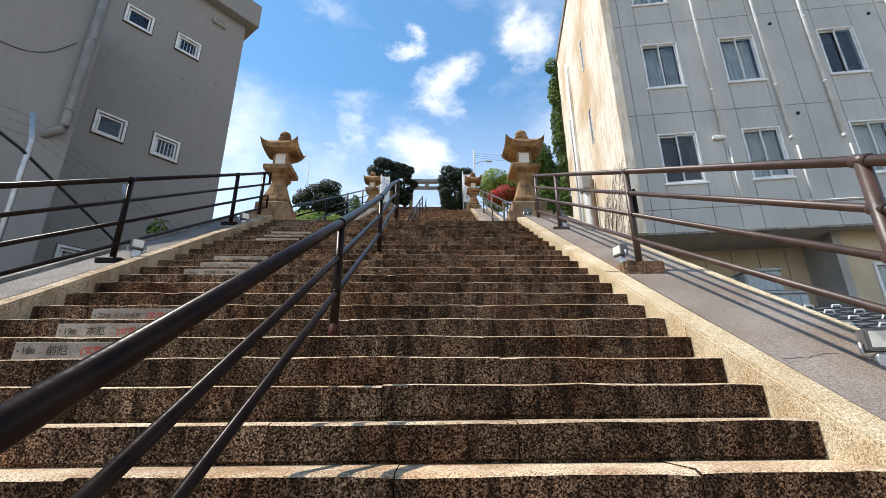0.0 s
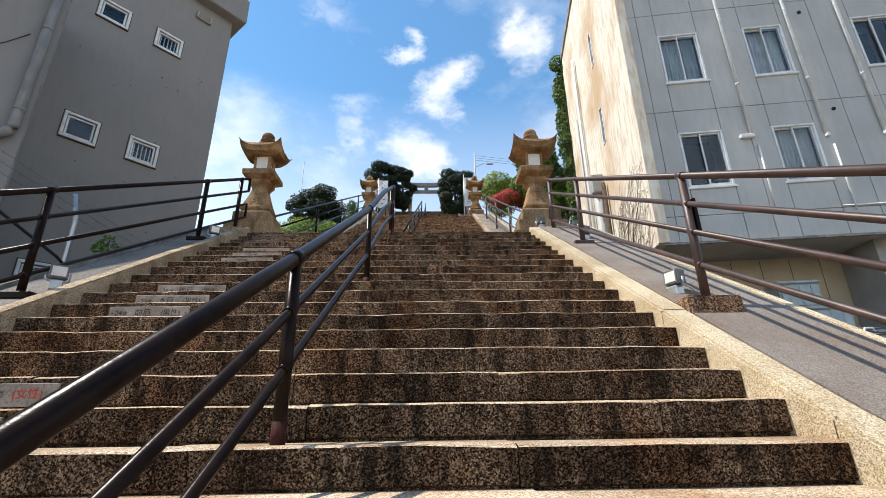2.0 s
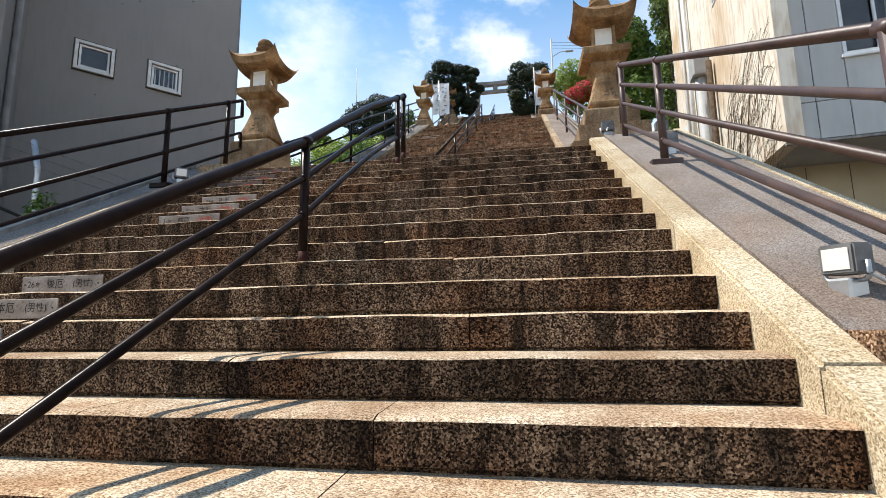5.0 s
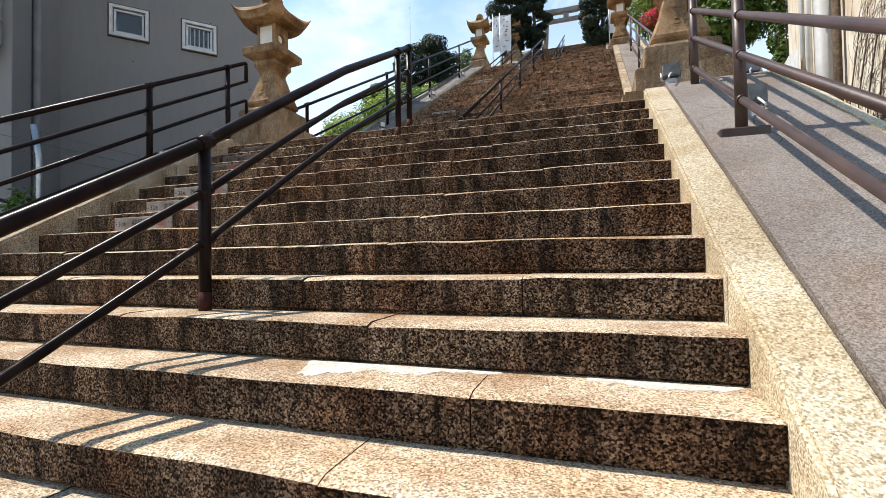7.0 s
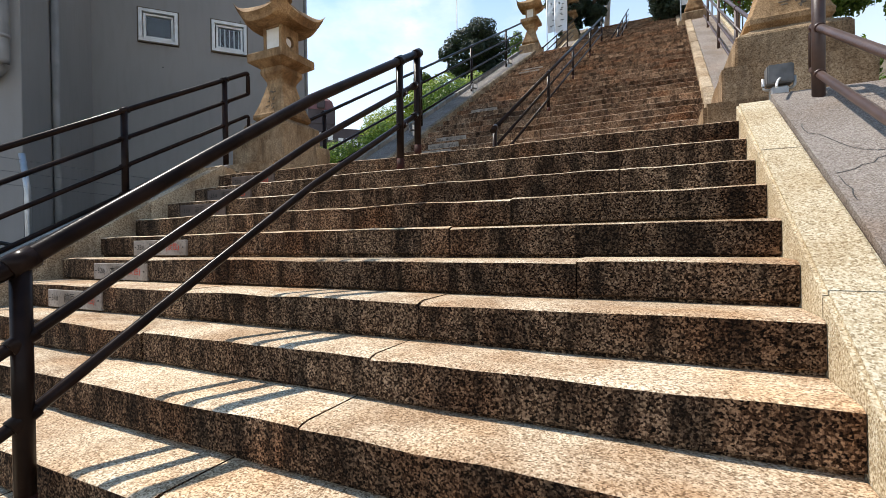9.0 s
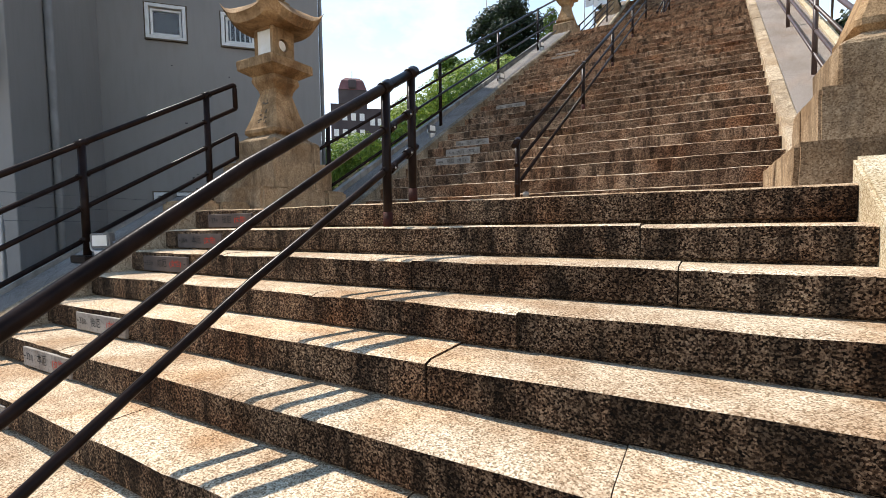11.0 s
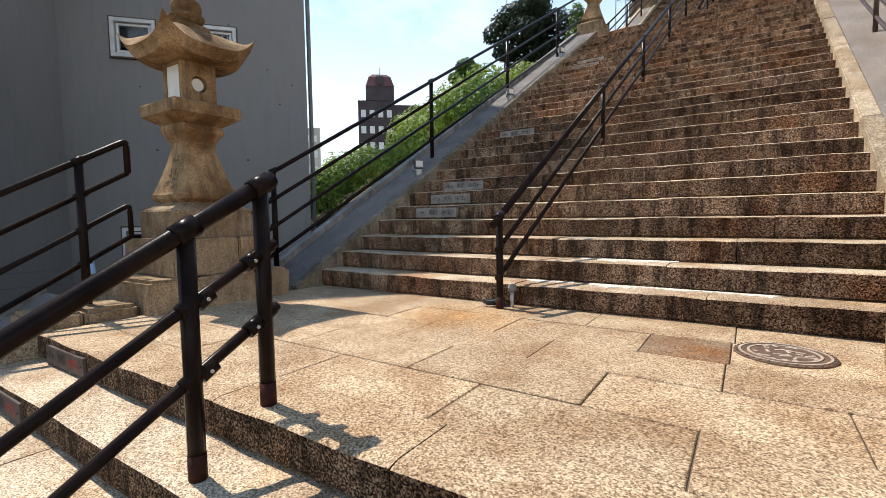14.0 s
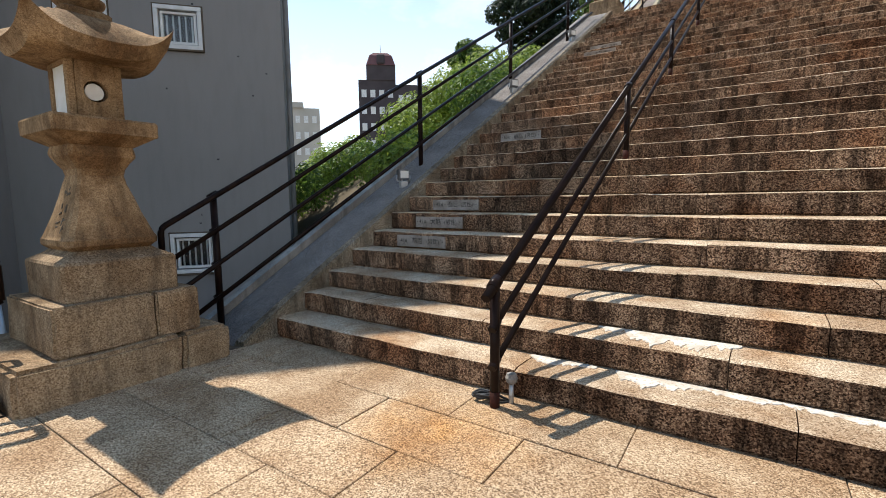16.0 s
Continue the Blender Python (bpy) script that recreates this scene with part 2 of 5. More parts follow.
PLINTH = granite("ochre_plinth_granite", (0.17, 0.112, 0.064), (0.37, 0.262, 0.16), (0.56, 0.425, 0.28), 130, (0.14, 0.46, 0.84), tone=(0.38, 0.3, 0.23), tone_amount=0.66, tone_scale=2.4, drip=(0.07, 0.05, 0.034), drip_amount=0.45, vary=0.14, rough=0.88, bump=0.4)
RAIL = material("dark_brown_rail_paint", (0.009, 0.0052, 0.0044), (0.02, 0.0115, 0.009), 7.0, 0.3, bump=0.1, bump_scale=40)
RAIL_R = material("faded_brown_rail_paint", (0.074, 0.041, 0.032), (0.042, 0.023, 0.019), 6.0, 0.45, bump=0.12, bump_scale=50)
RUST = material("rusty_red_post_foot", (0.06, 0.017, 0.012), (0.028, 0.012, 0.009), 18.0, 0.7, bump=0.3, bump_scale=90)
GREYWALL = material("grey_rendered_wall", (0.285, 0.272, 0.262), (0.25, 0.24, 0.232), 0.35, 0.9, bump=0.15, bump_scale=120, streak=(0.2, 0.192, 0.186), streak_amount=0.18, speck=(0.3, 0.288, 0.278), speck_scale=70, speck_amount=0.3)
PANEL = material("grey_facade_panel", (0.52, 0.51, 0.48), (0.45, 0.44, 0.415), 0.8, 0.85, bump=0.12, bump_scale=90, streak=(0.4, 0.39, 0.365), streak_amount=0.35, vary=0.03)
STAINED = material("stained_cream_wall", (0.78, 0.71, 0.6), (0.56, 0.4, 0.25), 0.45, 0.9, bump=0.3, bump_scale=60, streak=(0.46, 0.34, 0.22), streak_amount=0.6, contrast=(0.42, 0.66))
CREAM = material("cream_ground_floor_tile", (0.56, 0.47, 0.33), (0.47, 0.38, 0.26), 1.5, 0.8, bump=0.1)
SOFFIT = material("grey_soffit", (0.4, 0.39, 0.37), (0.33, 0.32, 0.3), 1.5, 0.9)
WHITE = material("white_painted_metal", (0.76, 0.76, 0.75), (0.62, 0.62, 0.6), 5.0, 0.45)
GREYPIPE = material("grey_pvc_pipe", (0.4, 0.395, 0.38), (0.33, 0.325, 0.31), 4.0, 0.6)
WALLPIPE = material("wall_grey_pipe_paint", (0.29, 0.28, 0.27), (0.22, 0.213, 0.205), 3.0, 0.7, streak=(0.14, 0.135, 0.13), streak_amount=0.4)
WIRE = material("dull_fence_wire", (0.2, 0.2, 0.2), (0.12, 0.12, 0.12), 12.0, 0.6, 0.3)
GALV = material("galvanised_steel", (0.5, 0.51, 0.52), (0.38, 0.39, 0.4), 8.0, 0.4, 0.7)
PAPER = material("white_translucent_paper", (0.78, 0.76, 0.72), (0.7, 0.67, 0.6), 8.0, 0.6)
CURTAIN = material("pale_curtain_cloth", (0.8, 0.8, 0.77), (0.62, 0.62, 0.6), 3.0, 0.95)
# near-black tone that carries the darkness of unlit interiors
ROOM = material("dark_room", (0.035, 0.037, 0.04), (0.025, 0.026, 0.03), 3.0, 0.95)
BARK = material("grey_bark", (0.14, 0.1, 0.07), (0.07, 0.05, 0.035), 14.0, 0.95, bump=0.8, bump_scale=30)
EARTH = material("earth_and_gravel", (0.2, 0.165, 0.12), (0.12, 0.1, 0.07), 1.2, 0.95, bump=0.8, bump_scale=20)
TOWER = material("dark_brown_tower_cladding", (0.085, 0.07, 0.072), (0.06, 0.05, 0.052), 0.3, 0.8)
TOWERTOP = material("maroon_tower_roof", (0.2, 0.1, 0.1), (0.14, 0.07, 0.07), 0.3, 0.7)
PALEBLOCK = material("pale_beige_block", (0.5, 0.46, 0.4), (0.42, 0.39, 0.34), 0.3, 0.85)
TORII = material("grey_torii_granite", (0.3, 0.285, 0.265), (0.2, 0.19, 0.175), 2.0, 0.85, bump=0.4)
PLATE_WHITE = material("pale_engraved_plate", (0.38, 0.335, 0.29), (0.24, 0.2, 0.165), 7.0, 0.75, pits=(0.1, 0.08, 0.065), pit_scale=60, pit_amount=0.5)
PLATE_DARK = material("dark_engraved_plate", (0.13, 0.1, 0.085), (0.09, 0.07, 0.06), 9.0, 0.75)
INK = material("black_lettering", (0.03, 0.027, 0.025), None, rough=0.7)
REDINK = material("red_lettering", (0.5, 0.05, 0.03), None, rough=0.7)
IRON = material("rusty_manhole_iron", (0.2, 0.12, 0.08), (0.12, 0.075, 0.05), 20.0, 0.6, 0.4, bump=0.5, bump_scale=80)
IRONTOP = material("worn_manhole_relief", (0.5, 0.4, 0.31), (0.33, 0.24, 0.17), 18.0, 0.6, bump=0.4)
CRATE = material("pale_blue_plastic", (0.42, 0.47, 0.48), (0.34, 0.385, 0.4), 6.0, 0.5)
CLOTH = material("white_banner_cloth", (0.78, 0.78, 0.78), (0.68, 0.68, 0.68), 3.0, 0.85)
CABLE = material("dark_cable", (0.03, 0.03, 0.03), None, rough=0.6)


def leafy(name, dark, light, rough=0.55):
    m = bpy.data.materials.new(name)
    m.use_nodes = True
    nt = m.node_tree
    b = nt.nodes["Principled BSDF"]
    g, r = nt.nodes.new("ShaderNodeNewGeometry"), nt.nodes.new("ShaderNodeValToRGB")
    r.color_ramp.elements[0].color, r.color_ramp.elements[1].color = (*dark, 1), (*light, 1)
    nt.links.new(g.outputs["Random Per Island"], r.inputs["Fac"])
    nt.links.new(r.outputs["Color"], b.inputs["Base Color"])
    b.inputs["Roughness"].default_value = rough
    b.inputs["Transmission Weight"].default_value = 0.0
    b.inputs["Subsurface Weight"].default_value = 0.0
    tr, mx = nt.nodes.new("ShaderNodeBsdfTranslucent"), nt.nodes.new("ShaderNodeMixShader")
    nt.links.new(r.outputs["Color"], tr.inputs["Color"])
    mx.inputs["Fac"].default_value = 0.35
    nt.links.new(b.outputs["BSDF"], mx.inputs[1])
    nt.links.new(tr.outputs["BSDF"], mx.inputs[2])
    nt.links.new(mx.outputs["Shader"], nt.nodes["Material Output"].inputs["Surface"])
    return m


LEAF_DARK = leafy("dark_pine_foliage", (0.008, 0.017, 0.008), (0.034, 0.056, 0.02))
LEAF_MID = leafy("green_foliage", (0.05, 0.11, 0.015), (0.17, 0.26, 0.045))
LEAF_FRESH = leafy("fresh_green_foliage", (0.13, 0.22, 0.025), (0.34, 0.42, 0.07))
LEAF_IVY = leafy("ivy_foliage", (0.035, 0.08, 0.012), (0.16, 0.24, 0.035))
FLOWER = leafy("red_azalea_blossom", (0.45, 0.02, 0.03), (0.75, 0.06, 0.09))


def glass_material():
    m = bpy.data.materials.new("window_glass")
    m.use_nodes = True
    b = m.node_tree.nodes["Principled BSDF"]
    b.inputs["Base Color"].default_value = (0.8, 0.86, 0.88, 1)
    b.inputs["Roughness"].default_value = 0.03
    b.inputs["Transmission Weight"].default_value = 1.0
    b.inputs["IOR"].default_value = 1.45
    return m


GLASS = glass_material()
RAIL.node_tree.nodes["Principled BSDF"].inputs["Specular IOR Level"].default_value = 0.08


# ---- mesh helpers ----
def part(name, bm, mat, parent=None, label=""):
    """Link a bmesh or (verts, faces) as one mesh object under a thing or part."""
    me = bpy.data.meshes.new(name)
    if isinstance(bm, tuple):
        me.from_pydata(bm[0], [], bm[1])
        me.update()
    else:
        bm.to_mesh(me)
        bm.free()
    mats = mat if isinstance(mat, (list, tuple)) else [mat]
    for x in mats:
        me.materials.append(x)
    ob = new(name, me)
    if parent is not None:
        ob.parent = parent
    if label:
        tagged(ob, label)
    return ob


def thing(name, label, category, group="", kind="", m=None):
    ob = tagged(new(name), label, category, group, kind)
    if m is not None:
        ob.matrix_world = m
    return ob


def box(x0, x1, y0, y1, z0, z1, bevel=0.0, bm=None, seg=1):
    b = bmesh.new()
    bmesh.ops.create_cube(b, size=1.0, matrix=Matrix.Translation(((x0 + x1) / 2, (y0 + y1) / 2, (z0 + z1) / 2)) @ Matrix.Diagonal((x1 - x0, y1 - y0, z1 - z0, 1)))
    if bevel:
        bmesh.ops.bevel(b, geom=b.edges[:], offset=bevel, segments=seg, affect="EDGES")
    if bm is None:
        return b
    me = bpy.data.meshes.new("tmp")
    b.to_mesh(me)
    b.free()
    bm.from_mesh(me)
    bpy.data.meshes.remove(me)
    return bm


def rough_block(x0, x1, y0, y1, z0, z1, bevel=0.015, amount=0.008, cuts=3):
    """A hewn stone block: bevelled, with uneven faces."""
    b = box(x0, x1, y0, y1, z0, z1, bevel, seg=2)
    bmesh.ops.subdivide_edges(b, edges=[e for e in b.edges if e.calc_length() > 0.12], cuts=cuts, use_grid_fill=True)
    for v in b.verts:
        v.co += noise.noise_vector(v.co * 5.0) * amount
    return b


def tube_data(points, radius, sides=10, closed_ends=True):
    """A round bar along a polyline with mitred corners."""
    pts = [Vector(p) for p in points]
    verts, faces = [], []
    for i, p in enumerate(pts):
        a = (p - pts[i - 1]).normalized() if i else (pts[1] - p).normalized()
        c = (pts[i + 1] - p).normalized() if i < len(pts) - 1 else a
        d = (a + c).normalized() if (a + c).length > 1e-6 else a
        up = Vector((0, 0, 1)) if abs(d.z) < 0.95 else Vector((1, 0, 0))
        u = d.cross(up).normalized()
        w = u.cross(d)
        k = 1.0 / max(0.35, d.dot(a))
        for j in range(sides):
            g = 2 * math.pi * j / sides
            off = u * math.cos(g) + w * math.sin(g)
            verts.append(p + off * radius * (1.0 if k < 1.02 else min(k, 1.3)))
    n = len(pts)
    for i in range(n - 1):
        for j in range(sides):
            k = (j + 1) % sides
            faces.append((i * sides + j, i * sides + k, (i + 1) * sides + k, (i + 1) * sides + j))
    if closed_ends:
        faces.append(tuple(reversed(range(sides))))
        faces.append(tuple((n - 1) * sides + j for j in range(sides)))
    return verts, faces


def tube(name, points, radius, mat, parent, sides=10, label=""):
    ob = part(name, tube_data(points, radius, sides), mat, parent, label)
    for p in ob.data.polygons:
        p.use_smooth = len(p.vertices) == 4
    return ob


def bent(points, r=0.06, n=4):
    """Round the corners of a polyline."""
    pts = [Vector(p) for p in points]
    out = [pts[0]]
    for i in range(1, len(pts) - 1):
        a, p, c = pts[i - 1], pts[i], pts[i + 1]
        p0, p1 = p + (a - p).normalized() * r, p + (c - p).normalized() * r
        for k in range(n + 1):
            t = k / n
            out.append(p0 * (1 - t) ** 2 + p * 2 * t * (1 - t) + p1 * t * t)
    out.append(pts[-1])
    return out


def loft_square(profile, chamfer=0.12, smooth=False, jitter=0.0):
    """Square sections with cut corners: rows of (half width, height)."""
    verts, faces = [], []
    for h, z in profile:
        c = h * (1 - chamfer * 2)
        ring = [(h, -c), (h, c), (c, h), (-c, h), (-h, c), (-h, -c), (-c, -h), (c, -h)]
        verts += [(x + random.uniform(-jitter, jitter), y + random.uniform(-jitter, jitter), z) for x, y in ring]
    for i in range(len(profile) - 1):
        for j in range(8):
            k = (j + 1) % 8
            faces.append((i * 8 + j, i * 8 + k, (i + 1) * 8 + k, (i + 1) * 8 + j))
    faces.append(tuple(reversed(range(8))))
    faces.append(tuple((len(profile) - 1) * 8 + j for j in range(8)))
    return verts, faces


def revolve(profile, sides=20):
    verts, faces = [], []
    for r, z in profile:
        verts += [(r * math.cos(2 * math.pi * j / sides), r * math.sin(2 * math.pi * j / sides), z) for j in range(sides)]
    for i in range(len(profile) - 1):
        for j in range(sides):
            k = (j + 1) % sides
            faces.append((i * sides + j, i * sides + k, (i + 1) * sides + k, (i + 1) * sides + j))
    faces.append(tuple(reversed(range(sides))))
    faces.append(tuple((len(profile) - 1) * sides + j for j in range(sides)))
    return verts, faces


def quad_prism(corners, z0, z1):
    """A plan polygon raised from z0 to z1."""
    n = len(corners)
    verts = [(x, y, z0) for x, y in corners] + [(x, y, z1) for x, y in corners]
    faces = [tuple(reversed(range(n))), tuple(range(n, 2 * n))] + [(i, (i + 1) % n, n + (i + 1) % n, n + i) for i in range(n)]
    return verts, faces


def slope_prism(x0, x1, line, thick):
    """A strip between x0 and x1 whose top follows rows of (y, z), thick metres deep."""
    verts, faces = [], []
    for y, z in line:
        verts += [(x0, y, z), (x1, y, z), (x1, y, z - thick), (x0, y, z - thick)]
    for i in range(len(line) - 1):
        a = i * 4
        for j in range(4):
            k = (j + 1) % 4
            faces.append((a + j, a + k, a + 4 + k, a + 4 + j))
    faces += [(3, 2, 1, 0), tuple(len(line) * 4 - 4 + j for j in range(4))]
    return verts, faces


# ---- the stairs ----
RISE, GO = 0.175, 0.30
WIDE = -4.95            # the left edge of the steps; the right edge is x = 0
UP0 = 2.62              # first riser of the second flight
N1, N2, N3 = 31, 30, 34
RISE2, GO2 = 0.188, 0.32   # the second flight is a little coarser
TOP2Y, TOP2Z = UP0 + GO2 * (N2 - 1), RISE2 * N2
UP3 = TOP2Y + 2.6
TOP3Y, TOP3Z = UP3 + GO * (N3 - 1), TOP2Z + RISE * N3
rng = random.Random(7)


def step_stone(name, x0, x1, y, z, depth, height, mats, parent):
    """One stone of a step: worn rounded nose, uneven top and front."""
    n = 8
    verts, faces = [], []
    seed = rng.uniform(0, 90)
    for i in range(n):
        x = x0 + (x1 - x0) * i / (n - 1)
        w = noise.noise(Vector((x * 1.6, seed, 0))) * 0.011 + noise.noise(Vector((x * 7.0, seed, 3))) * 0.007
        f = noise.noise(Vector((x * 1.8, seed, 9))) * 0.009 + noise.noise(Vector((x * 8.0, seed, 5))) * 0.009
        e = 0.004 if i in (0, n - 1) else 0.0
        verts += [(x, y + depth, z), (x, y + 0.05, z + w * 0.5), (x, y + 0.014 + f + e, z + w - 0.003 - e), (x, y + f + e, z + w - 0.0095 - e),
                  (x, y + 0.003 + f * 0.6, z - height + 0.036), (x, y + 0.024, z - height + 0.026), (x, y + 0.026, z - height), (x, y + depth, z - height)]
    mat_of = []
    for i in range(n - 1):
        a = i * 8
        for j in range(8):
            k = (j + 1) % 8
            faces.append((a + j, a + 8 + j, a + 8 + k, a + k))
            # top and nose keep the tread tone; lower faces get the shade-darkened riser tone
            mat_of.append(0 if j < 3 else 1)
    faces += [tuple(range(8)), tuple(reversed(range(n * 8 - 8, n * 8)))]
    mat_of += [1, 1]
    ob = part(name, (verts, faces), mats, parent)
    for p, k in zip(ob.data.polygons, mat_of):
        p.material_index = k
        p.use_smooth = False
    return ob


def joints(fixed=None):
    """x of the joints in one course of steps."""
    xs, x = [], WIDE + rng.uniform(0.7, 1.5)
    while x < -0.6:
        xs.append(x)
        x += rng.uniform(1.05, 1.75)
    if fixed is not None:
        near = min(xs, key=lambda v: abs(v - fixed))
        xs[xs.index(near)] = fixed
    return [WIDE] + sorted(xs) + [0.0]


def flight(name, label, y0, z_first, count, mats, fixed, GO=GO, RISE=RISE):
    """count steps; the first nosing stands at y0, z_first."""
    th = thing(name, label, "stairs", kind="structure")
    body = [(y0 + GO * i + 0.1, z_first + RISE * i - RISE - 0.02) for i in (0, count - 1)]
    ob = part("stair_core", slope_prism(WIDE, 0.0, [(y0 - 0.1 + 0.2, z_first - RISE - 0.06), (body[1][0], body[1][1] - 0.06)], 0.6), JOINT, th)
    for i in range(count):
        xs = joints(fixed.get(i))
        for a, b in zip(xs, xs[1:]):
            y = y0 + GO * i + rng.uniform(-0.006, 0.006)
            step_stone("step_stone", a + 0.0025, b - 0.0025, y, z_first + RISE * i + rng.uniform(-0.004, 0.004), GO + 0.1, RISE + 0.015, mats, th)
    return th


def stair_line(y):
    """Height of the line of nosings with its landings, at y."""
    if y < 0:
        return RISE / GO * y
    if y < UP0 - GO2:
        return 0.0
    if y < TOP2Y:
        return RISE2 + RISE2 / GO2 * (y - UP0)
    if y < UP3 - GO:
        return TOP2Z
    if y < TOP3Y:
        return TOP2Z + RISE + RISE / GO * (y - UP3)
    return TOP3Z


def drift(x, y):
    """The stairway narrows above the landing: its left edge runs in by 7 cm a metre, its right edge out by 1."""
    t = (x - WIDE) / -WIDE
    return max(0.0, min(y, TOP2Y) - UP0) * (0.066 * (1 - t) + 0.008 * t) + 0.11 * t if y > UP0 - 0.4 else 0.0


def narrowed(th):
    for ob in th.children_recursive:
        for v in ob.data.vertices:
            v.co.x += drift(v.co.x, v.co.y)
    return th


lower = flight("stair_flight_1", "worn granite steps below the landing, risers dark with grime and painted shade", -GO * (N1 - 1), -RISE * (N1 - 1), N1 - 1, [TREAD, RISER],
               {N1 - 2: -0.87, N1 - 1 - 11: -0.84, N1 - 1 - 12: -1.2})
upper = flight("stair_flight_2", "long flight of worn granite steps, reddish risers grimy and painted with shade", UP0, RISE2, N2, [TREAD, RISER_UP], {4: -1.62, 6: -1.7}, GO2, RISE2)
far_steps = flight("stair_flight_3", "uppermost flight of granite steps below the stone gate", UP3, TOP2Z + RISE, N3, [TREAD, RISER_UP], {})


# landings with slabs
SLAB_ROWS = ((0.35, 0.79, (-4.52, -3.61, -2.71, -1.805, -0.9)), (0.79, 1.255, (-4.1, -3.17, -2.245, -1.335, -0.42)), (1.255, 1.7, (-4.5, -3.62, -2.71, -1.775, -0.85)),
             (1.7, 2.165, (-4.62, -4.1, -3.16, -2.205, -1.285, -0.835)), (2.165, 2.7, (-4.55, -3.65, -2.7, -1.72, -0.82)))


def landing(name, y0, y1, z, front):
    """A nosing course of step stones, then staggered rows of slabs stretched to fit between y0 and y1."""
    th = thing(name, "granite slab landing between two flights of steps", "landing", kind="structure")
    part("landing_bed", box(WIDE - 1.3, 1.3, y0 + 0.1, y1 + 0.1, z - 0.5, z - 0.012), JOINT, th)
    k = (y1 + 0.08 - y0) / 2.7
    xs = [WIDE] + list(front) + [0.0]
    for a, b in zip(xs, xs[1:]):
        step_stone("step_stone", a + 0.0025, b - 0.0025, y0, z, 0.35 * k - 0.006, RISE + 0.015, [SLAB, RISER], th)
    for ya, yb, cuts in SLAB_ROWS:
        ends = [WIDE - 0.02] + list(cuts) + [0.18]
        for a, b in zip(ends, ends[1:]):
            patch = abs(a + 1.285) < 0.01
            w = [rng.uniform(0.0015, 0.005) for _ in range(4)]
            up = rng.uniform(-0.004, 0.001)
            part("paving_slab", box(a + w[0], b - w[1], y0 + ya * k + w[2], y0 + yb * k - w[3], z - 0.08, z + up, 0.004), RUSTY if patch and z < 1 else SLAB, th)
    return th


narrowed(upper), narrowed(far_steps)
landing_low = landing("landing_1", 0.0, UP0, 0.0, (-3.95, -2.72, -1.703))
landing_high = narrowed(landing("landing_2", TOP2Y + GO + 0.1, UP3, TOP2Z, (-3.6, -2.4, -1.2)))


# sloping kerbs beside the steps
def kerb(name, label, x0, x1, y0, y1, zoff, mat):
    th = thing(name, label, "kerb", kind="structure")
    y = y0
    s = RISE2 / GO2 if UP0 - 1 < (y0 + y1) / 2 < TOP2Y else RISE / GO
    base = stair_line((y0 + y1) / 2) - s * (y0 + y1) / 2
    while y < y1 - 0.01:
        e = min(y1, y + rng.uniform(0.95, 1.5))
        if y1 - e < 0.4:
            e = y1
        a, b = y + 0.004, e - 0.004
        lift = rng.uniform(-0.006, 0.006)
        n = 4
        line = [(a + (b - a) * i / n, base + s * (a + (b - a) * i / n) + zoff + lift + noise.noise(Vector((a + i, x0, 3))) * 0.006) for i in range(n + 1)]
        bm = bmesh.new()
        v, f = slope_prism(x0, x1, line, 0.42)
        vs = [bm.verts.new(p) for p in v]
        for q in f:
            bm.faces.new([vs[k] for k in q])
        bmesh.ops.recalc_face_normals(bm, faces=bm.faces[:])
        long_edges = [ed for ed in bm.edges if abs(ed.verts[0].co.x - ed.verts[1].co.x) < 1e-5 and min(w.co.z - (base + s * w.co.y) for w in ed.verts) > zoff - 0.1]
        bmesh.ops.bevel(bm, geom=long_edges, offset=0.014, segments=2, affect="EDGES")
        part("kerb_stone", bm, mat, th)
        y = e
    return th


kerb("kerb_right_low", "pale speckled granite kerb sloping beside the steps", 0.0, 0.20, -GO * 30, 0.12, 0.06, KERB)
kerb("kerb_left_low", "pale granite kerb sloping along the shaded side of the steps", WIDE - 0.17, WIDE, -GO * 30, 0.1, 0.075, KERB_MID)
narrowed(kerb("kerb_right_mid", "weathered granite kerb beside the second flight", 0.0, 0.17, UP0 - 0.12, TOP2Y + 0.2, 0.07, KERB_MID))
narrowed(kerb("kerb_left_mid", "dirty granite kerb beside the second flight", WIDE - 0.13, WIDE, UP0 - 0.35, TOP2Y + 0.2, 0.05, KERB_OLD))
narrowed(kerb("kerb_right_top", "granite kerb beside the uppermost flight", 0.0, 0.17, UP3 - 0.2, TOP3Y + 0.2, 0.07, KERB_MID))
narrowed(kerb("kerb_left_top", "granite kerb on the far side of the uppermost flight", WIDE - 0.13, WIDE, UP3 - 0.2, TOP3Y + 0.2, 0.07, KERB))


